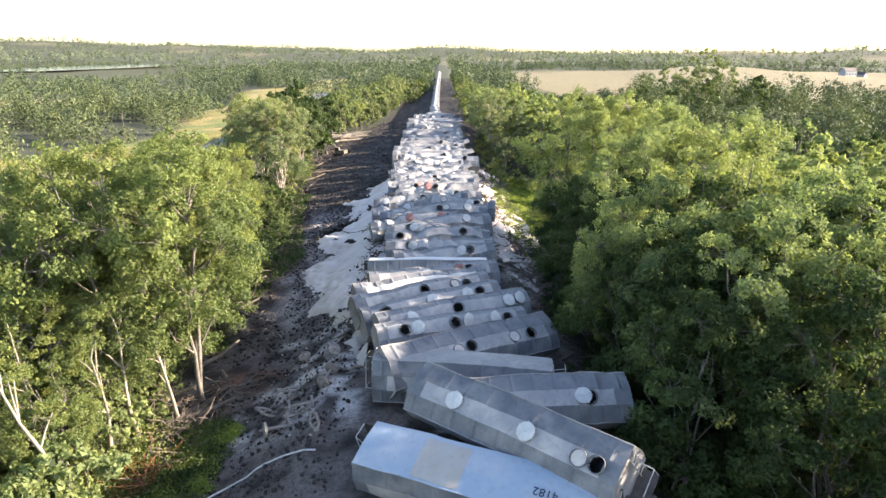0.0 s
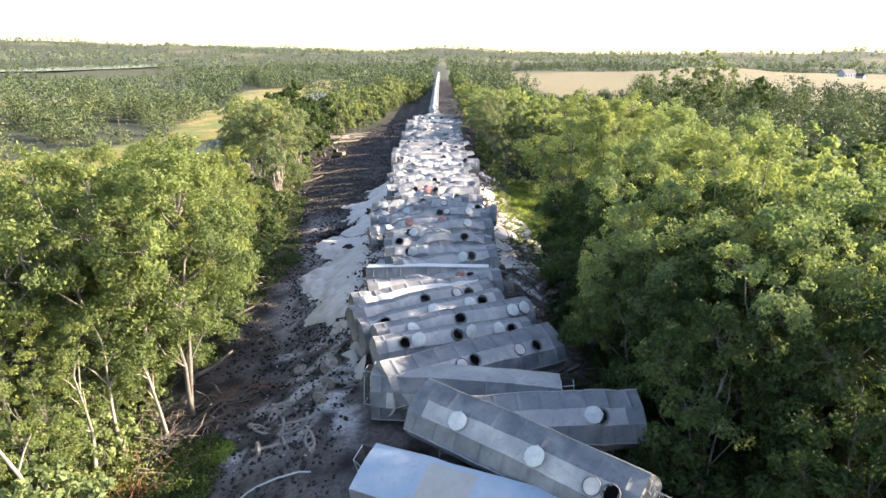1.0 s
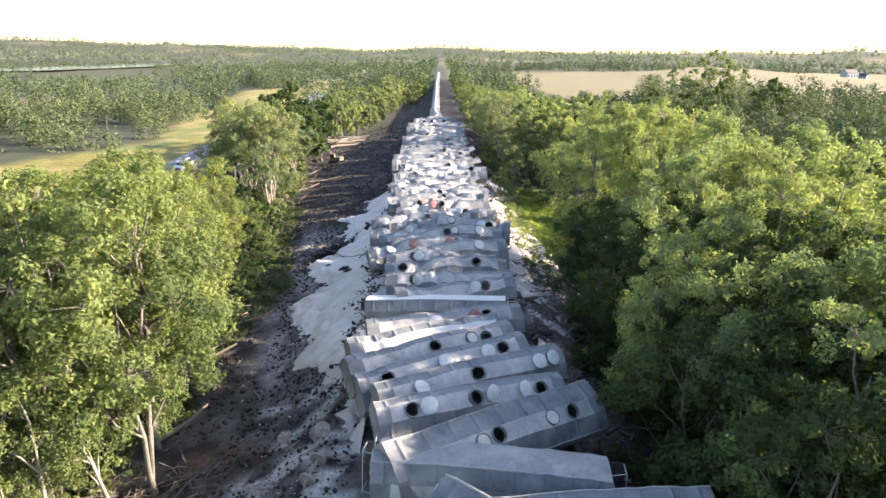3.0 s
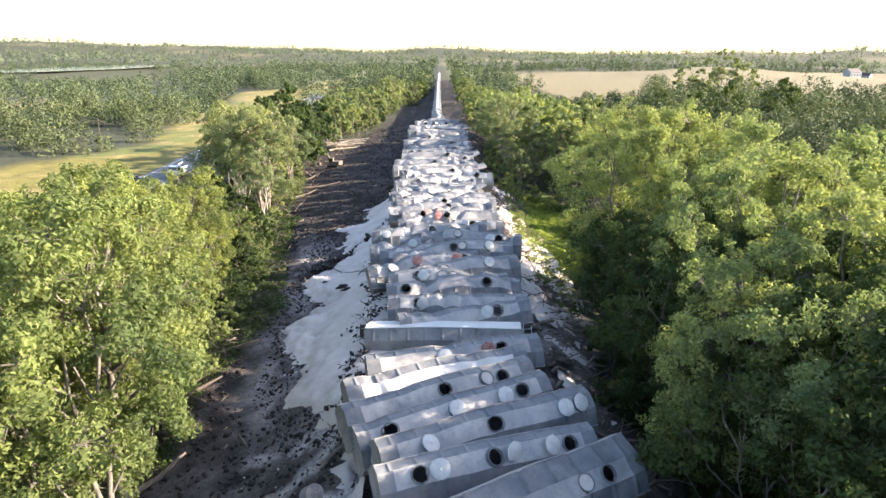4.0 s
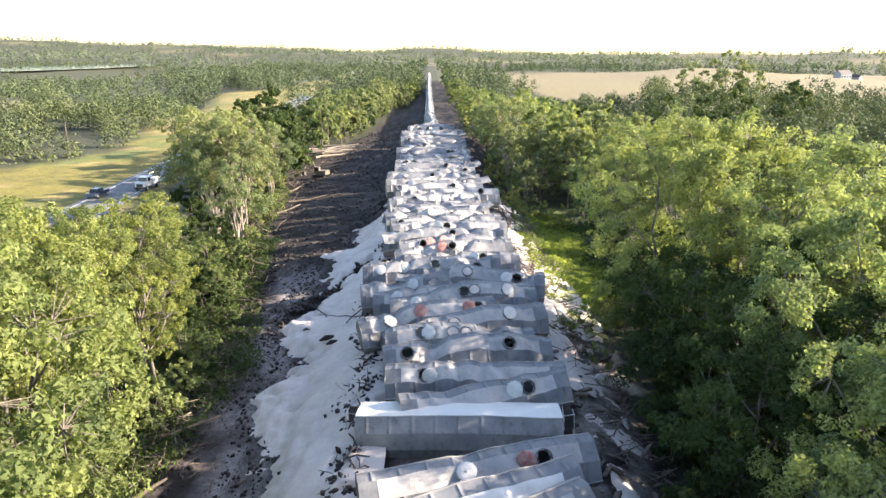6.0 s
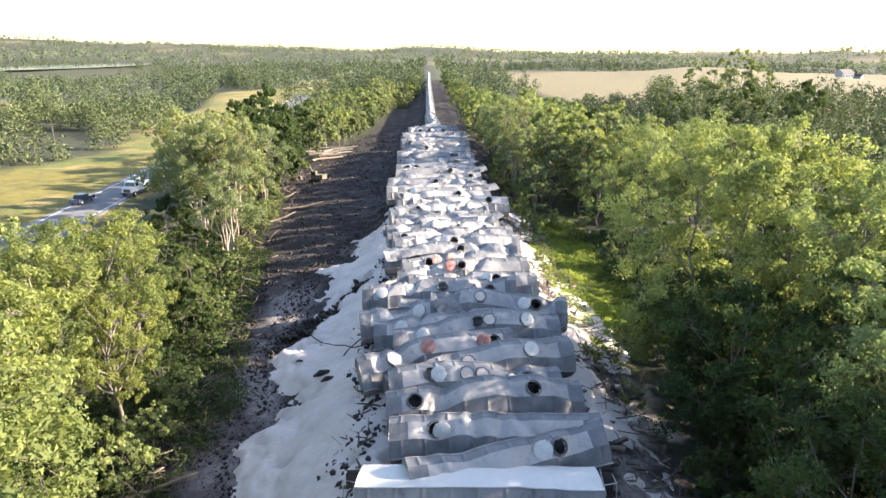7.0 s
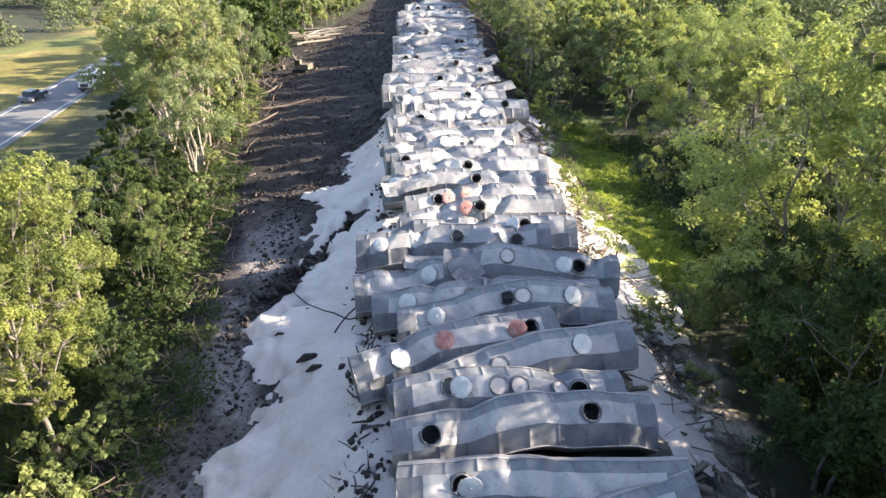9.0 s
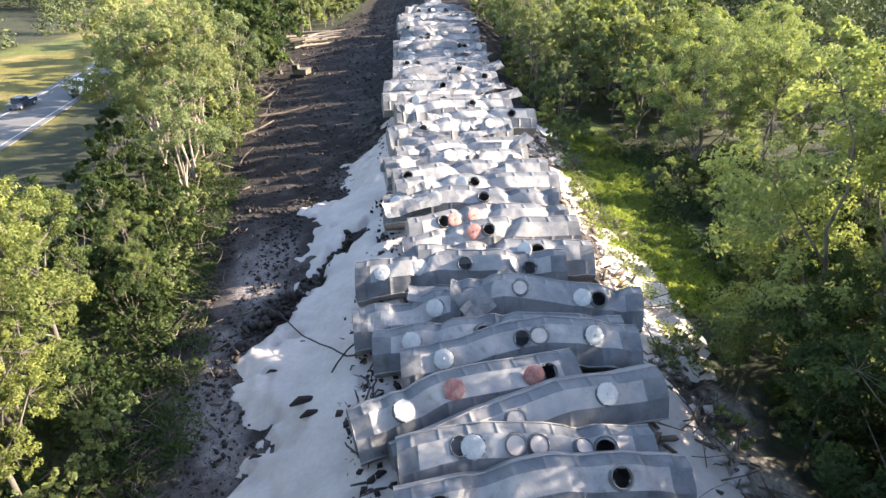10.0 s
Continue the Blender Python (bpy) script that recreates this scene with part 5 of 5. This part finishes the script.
def wheelset():
    w = thing("wheelset", pose(0, 0, -500), "rusty steel wheelset lying loose on the soil", "wheelset", "loose wheelsets")
    b = Build()
    b.tube([(-1.12, 0, 0), (-0.9, 0, 0), (-0.85, 0, 0), (0.85, 0, 0), (0.9, 0, 0), (1.12, 0, 0)], [0.075, 0.075, 0.1, 0.1, 0.075, 0.075], 10)
    part("axle", b.mesh("axle", RUSTED, False), w)
    for s in (-1, 1):
        b = Build()
        b.lathe([(0.1, 0.09), (0.16, 0.09), (0.2, 0.03), (0.36, 0.02), (0.38, 0.07), (0.455, 0.07), (0.46, -0.05), (0.485, -0.06), (0.485, -0.085), (0.38, -0.085), (0.36, -0.03), (0.2, -0.02), (0.16, -0.07), (0.1, -0.07)], 28, 0)
        part("wheel", b.mesh("wheel", RUSTED), w, "", pose(0.75 * s, 0, 0, 0, 0, 0 if s > 0 else 180))
    return w


ws = wheelset()
for x, y, z, rx, ry, rz in ((-8.7, 43.8, 0.46, 0, 4, 28), (-8.4, 52.2, 0.5, 70, 68, 20), (-6.3, 48.7, 0.5, 0, -12, 75), (-7.55, 45.8, 0.5, 0, -6, 14), (-6.6, 52.4, 0.55, 20, 40, 120)):
    copy_thing(ws, pose(x, y, height(x, y) + z + 0.06, rx, ry, rz))


def bogie_frame():
    b = Build()
    b.tube([(-1.0, 0, 0.1), (-0.6, 0, 0.28), (0.6, 0, 0.28), (1.0, 0, 0.1)], 0.09, 6)
    b.tube([(-0.95, 0, 0.05), (-0.4, 0, -0.22), (0.4, 0, -0.22), (0.95, 0, 0.05)], 0.08, 6)
    for x in (-0.35, 0.35):
        b.tube([(x, 0, -0.22), (x * 0.9, 0, 0.28)], 0.07, 6)
    for x in (-1.0, 1.0):
        b.box((x, 0, 0.0), (0.3, 0.22, 0.26))
    return b.mesh("bogie_frame", RUSTED)


bf = bogie_frame()
for x, y, rz, rx in ((-7.6, 45.6, 40, 80), (-6.2, 43.2, 110, 60), (-8.9, 49.2, 10, 85), (-6.0, 56.2, 60, 40), (-10.2, 47.0, 150, 85)):
    ob = new("bogie_frame", bf)
    ob.matrix_basis = pose(x, y, height(x, y) + 0.2, rx, 0, rz)
    tagged(ob, "cast steel bogie side frame in the dirt", "bogie frame", "loose bogie frames")

# hose and cable


def draped(name, pts, r, mat, label, category, lift):
    b = Build()
    q = []
    for (x0, y0), (x1, y1) in zip(pts[:-1], pts[1:]):
        n_ = max(2, int(math.hypot(x1 - x0, y1 - y0) / 0.5))
        q += [(x0 + (x1 - x0) * i / n_, y0 + (y1 - y0) * i / n_) for i in range(n_)]
    q.append(pts[-1])
    b.tube([(x, y, height(x, y) + lift) for x, y in q], r, 7)
    tagged(new(name, b.mesh(name, mat, True)), label, category)


draped("pipe", [(-13.4, 36.2), (-12.7, 37.6), (-12.1, 38.6), (-11.3, 39.55), (-10.25, 40.25), (-8.7, 40.75), (-7.05, 40.8), (-5.6, 40.55)], 0.06, BRIGHT, "pale plastic pipe curving over the soil", "pipe", 0.14)
draped("cable", [(-14.6, 97.0), (-12.9, 95.3), (-11.4, 93.4), (-9.6, 91.2), (-7.9, 88.9), (-5.8, 87.9)], 0.05, BLACK, "black cable lying across the sand", "cable", 0.75)
draped("cable", [(-8.6, 87.4), (-7.9, 89.2), (-6.2, 90.2)], 0.05, BLACK, "black cable lying across the sand", "cable", 1.0)

# ---- excavator, logs ----


def excavator(m):
    ex = thing("excavator", m, "dusty tracked excavator parked on the cleared soil", "excavator")
    for s in (-1, 1):
        b = Build()
        prof = [(-1.9, 0.25), (-1.7, 0.05), (1.7, 0.05), (1.9, 0.25), (1.9, 0.6), (1.65, 0.85), (-1.65, 0.85), (-1.9, 0.6)]
        v = [(x, s * 1.25 + o, z) for o in (-0.28, 0.28) for x, z in prof]
        b.add(v, [tuple(range(8))[::-1], tuple(range(8, 16))] + [(i, (i + 1) % 8, 8 + (i + 1) % 8, 8 + i) for i in range(8)])
        part("track", b.mesh("track", BLACK), ex)
    b = Build()
    b.box((-0.5, 0, 1.55), (3.6, 2.6, 1.1), None, 0.94)
    b.box((-1.9, 0, 1.6), (0.7, 2.6, 1.2))
    b.tube([(0, 0, 0.6), (0, 0, 1.05)], 0.8, 14)
    part("house", b.mesh("house", YELLOW), ex)
    b = Build()
    b.box((0.6, 0.75, 2.3), (1.6, 1.0, 1.6), None, 0.9)
    cab = part("cab", b.mesh("cab", YELLOW), ex)
    b = Build()
    b.box((1.40, 0.75, 2.45), (0.06, 0.8, 1.0))
    b.box((0.6, 1.24, 2.45), (1.2, 0.06, 0.9))
    part("window", b.mesh("window", GLASS), cab)
    b = Build()
    b.tube([(0.9, -0.3, 1.6), (2.6, -0.3, 4.0), (4.6, -0.3, 4.3)], [0.3, 0.28, 0.2], 6)
    part("boom", b.mesh("boom", YELLOW), ex)
    b = Build()
    b.tube([(4.4, -0.3, 4.5), (5.6, -0.3, 2.6), (5.9, -0.3, 1.2)], [0.22, 0.2, 0.14], 6)
    part("stick", b.mesh("stick", YELLOW), ex)
    b = Build()
    b.box((5.7, -0.3, 0.75), (0.9, 1.1, 0.9), None, 0.7)
    part("bucket", b.mesh("bucket", STEEL), ex)


excavator(pose(-24.9, 172.5, height(-24.9, 172.5), 0, 0, 160) @ Matrix.Scale(0.74, 4))
lp = thing("log_pile", pose(-27, 206, height(-27, 206)), "heap of pale logs, sunlit yellow in their bark colour", "log pile")
for k in range(26):
    b = Build()
    a, ln = prng.gauss(0.35, 0.25), prng.uniform(5, 9)
    p = Vector((prng.uniform(-3, 3), prng.uniform(-5, 5), 0.3 + 0.28 * (k % 5)))
    d = Vector((math.cos(a), math.sin(a), prng.uniform(-0.05, 0.12)))
    b.tube([p - d * ln / 2, p, p + d * ln / 2], [0.24, 0.2, 0.13], 7)
    # Pale logs; their sunlit yellow is part of this bark colour.
    part("log", b.mesh("log", PALEBARK), lp)
for x, y, a, ln in ((-27.5, 140, 0.9, 6), (-26.6, 148, 0.4, 7), (-29, 158, 1.2, 6), (-20.8, 66, 0.7, 5), (-21.6, 74, 0.4, 6), (-18.2, 56, 1.0, 4), (-17.4, 47, 0.5, 5)):
    b = Build()
    z = height(x, y) + 0.3
    b.tube([(0, 0, 0), (ln * 0.5 * math.cos(a), ln * 0.5 * math.sin(a), 0.1), (ln * math.cos(a), ln * math.sin(a), 0.7)], [0.2, 0.16, 0.08], 7)
    ob = new("fallen_log", b.mesh("fallen_log", DEADWOOD))
    ob.location = (x, y, z)
    tagged(ob, "snapped bare trunk lying at the cleared edge", "log", "fallen trunks")

# ---- vehicles, pole, barn ----


def wheel_part(parent, x, y, r, w):
    b = Build()
    b.lathe([(0.0, -w / 2), (r * 0.9, -w / 2), (r, -w * 0.3), (r, w * 0.3), (r * 0.9, w / 2), (0.0, w / 2)], 18)
    tyre = part("wheel", b.mesh("wheel", BLACK), parent, "", pose(x, y, r, 90, 0, 0))
    b = Build()
    b.lathe([(0.0, -w / 2 - 0.02), (r * 0.55, -w / 2 - 0.01), (r * 0.6, w / 2 + 0.01), (0.0, w / 2 + 0.02)], 12)
    part("rim", b.mesh("rim", BRIGHT), tyre)


def service_truck(m):
    """Faces +x."""
    t = thing("service_truck", m, "white utility service truck standing on the highway shoulder", "truck")
    b = Build()
    b.box((0.0, 0, 0.75), (7.0, 1.0, 0.25))
    part("chassis", b.mesh("chassis", STEEL), t)
    b = Build()
    b.box((1.35, 0, 1.85), (1.7, 2.25, 1.9), None, 0.9)
    b.box((2.75, 0, 1.4), (1.5, 2.0, 1.0), None, 0.92)
    cab = part("cab", b.mesh("cab", WHITE), t)
    b = Build()
    b.box((2.15, 0, 2.25), (0.08, 1.85, 0.75), Matrix.Rotation(radians(-10), 3, "Y"))
    for s in (-1, 1):
        b.box((1.4, s * 1.07, 2.2), (1.0, 0.06, 0.65))
    part("window", b.mesh("window", GLASS), cab)
    b = Build()
    b.box((3.53, 0, 1.25), (0.06, 1.3, 0.6))
    b.box((3.6, 0, 0.75), (0.2, 2.2, 0.3))
    part("grille", b.mesh("grille", STEEL), t, "dark grille and bumper")
    b = Build()
    for s in (-1, 1):
        b.box((-1.6, s * 0.95, 1.55), (4.0, 0.5, 1.3))
    b.box((-1.6, 0, 1.15), (4.0, 1.6, 0.3))
    part("utility_body", b.mesh("utility_body", WHITE), t)
    b = Build()
    b.tube([(-0.4, 0.2, 1.4), (-0.6, 0.2, 2.9), (-2.8, 0.2, 3.0)], [0.18, 0.15, 0.12], 7)
    part("crane", b.mesh("crane", WHITE), t)
    for x in (2.6, -1.9):
        for s in (-1, 1):
            wheel_part(t, x, s * 1.0, 0.5, 0.3)


def pickup(m):
    t = thing("pickup", m, "dark blue pickup on the highway", "car")
    b = Build()
    b.box((0, 0, 0.8), (5.4, 1.9, 0.6), None, 0.96)
    b.box((0.25, 0, 1.4), (2.2, 1.75, 0.65), None, 0.82)
    part("body", b.mesh("body", DARKBLUE), t)
    b = Build()
    b.box((1.3, 0, 1.42), (0.06, 1.4, 0.45), Matrix.Rotation(radians(-28), 3, "Y"))
    b.box((-0.82, 0, 1.42), (0.06, 1.4, 0.4), Matrix.Rotation(radians(14), 3, "Y"))
    for s in (-1, 1):
        b.box((0.25, s * 0.83, 1.42), (1.7, 0.06, 0.38), Matrix.Rotation(radians(-12 * s), 3, "X"))
    part("window", b.mesh("window", GLASS), t)
    for x in (1.7, -1.6):
        for s in (-1, 1):
            wheel_part(t, x, s * 0.85, 0.38, 0.25)


service_truck(pose(-60.0, 168, -4.08, 0, 0, -93))
pickup(pose(-66.4, 160, -4.08, 0, 0, -93))
for x, y, h_ in ((-99.5, 211, 9.0), (-108, 290, 9.0), (-117, 372, 9.0)):
    p = thing("utility_pole", pose(x, y, height(x, y), 0, 2, 0), "weathered wooden utility pole beside the verge", "pole", "utility poles")
    b = Build()
    b.tube([(0, 0, -0.5), (0, 0, h_)], [0.17, 0.11], 8)
    part("post", b.mesh("post", DEADWOOD), p)
    b = Build()
    b.box((0, 0.12, h_ - 0.7), (1.8, 0.1, 0.12))
    part("crossarm", b.mesh("crossarm", DEADWOOD), p)


def farmhouse(m, w, d, h_):
    t = thing("farmhouse", m, "blue-grey gabled farmhouse among far trees", "house")
    b = Build()
    b.box((0, 0, h_ / 2), (w, d, h_))
    b.add([(-w / 2, -d / 2, h_), (-w / 2, d / 2, h_), (-w / 2, 0, h_ + d * 0.4), (w / 2, -d / 2, h_), (w / 2, d / 2, h_), (w / 2, 0, h_ + d * 0.4)], [(0, 2, 1), (3, 4, 5)])
    part("wall", b.mesh("wall", GREYWALL), t)
    b = Build()
    for s in (-1, 1):
        b.add([(-w / 2 - 0.4, s * (d / 2 + 0.5), h_ - 0.3), (w / 2 + 0.4, s * (d / 2 + 0.5), h_ - 0.3), (w / 2 + 0.4, 0, h_ + d * 0.4 + 0.15), (-w / 2 - 0.4, 0, h_ + d * 0.4 + 0.15)], [(0, 1, 2, 3)])
    part("roof", b.mesh("roof", STEEL), t)
    for k in range(4):
        b = Build()
        b.box((-w / 2 + w * (k + 0.5) / 4, -d / 2 - 0.03, h_ * 0.55), (w * 0.1, 0.06, h_ * 0.25))
        part("window", b.mesh("window", GLASS), t)


farmhouse(pose(590, 965, height(590, 965) + 0.0, 0, 0, 20), 22, 12, 9)
farmhouse(pose(622, 985, height(622, 985), 0, 0, -60), 16, 9, 6)
for t_ in (ws,):
    for ch in t_.children_recursive:
        bpy.data.objects.remove(ch)
    bpy.data.objects.remove(t_)

# dark wreckage between the sand and the ends of the cars
for k in range(96):
    y = prng.uniform(66, 98)
    x = -5.2 - 0.045 * (y - 62) + prng.gauss(-0.1, 0.35)
    b = Build()
    p = Vector((0, 0, prng.uniform(0.0, 0.2)))
    d = Vector((prng.gauss(0, 0.32), prng.gauss(0, 0.32), prng.uniform(0.0, 0.35)))
    b.tube([p - d, p + Vector((prng.gauss(0, 0.1), 0, prng.uniform(0, 0.2))), p + d], [0.05, prng.uniform(0.04, 0.075), 0.04], 5)
    ob = new("bent_bar", b.mesh("bent_bar", STEEL))
    ob.location = (x, y, height(x, y) + 0.75)
    tagged(ob, "dark twisted steel bar torn from a car underframe", "scrap", "scrap beside the wreck")

for x, y, s_ in ((-10.0, 86.0, 0.7), (-9.4, 84.8, 0.55), (-12.5, 89.5, 0.3), (-11.2, 92.5, 0.25), (-12.0, 83.0, 0.3)):
    b = Build()
    b.tube([(-s_, -0.3 * s_, 0), (-0.3 * s_, 0.1, 0.18 * s_), (0.5 * s_, 0.2 * s_, 0.22 * s_), (s_, 0.5 * s_, 0)], [0.1 * s_, 0.35 * s_, 0.3 * s_, 0.08 * s_], 7)
    ob = new("soil_lump", b.mesh("soil_lump", CLOD))
    ob.location = (x, y, height(x, y) + 0.65)
    tagged(ob, "dark lump of soil half sunk in the sand", "soil", "lumps on the sand")
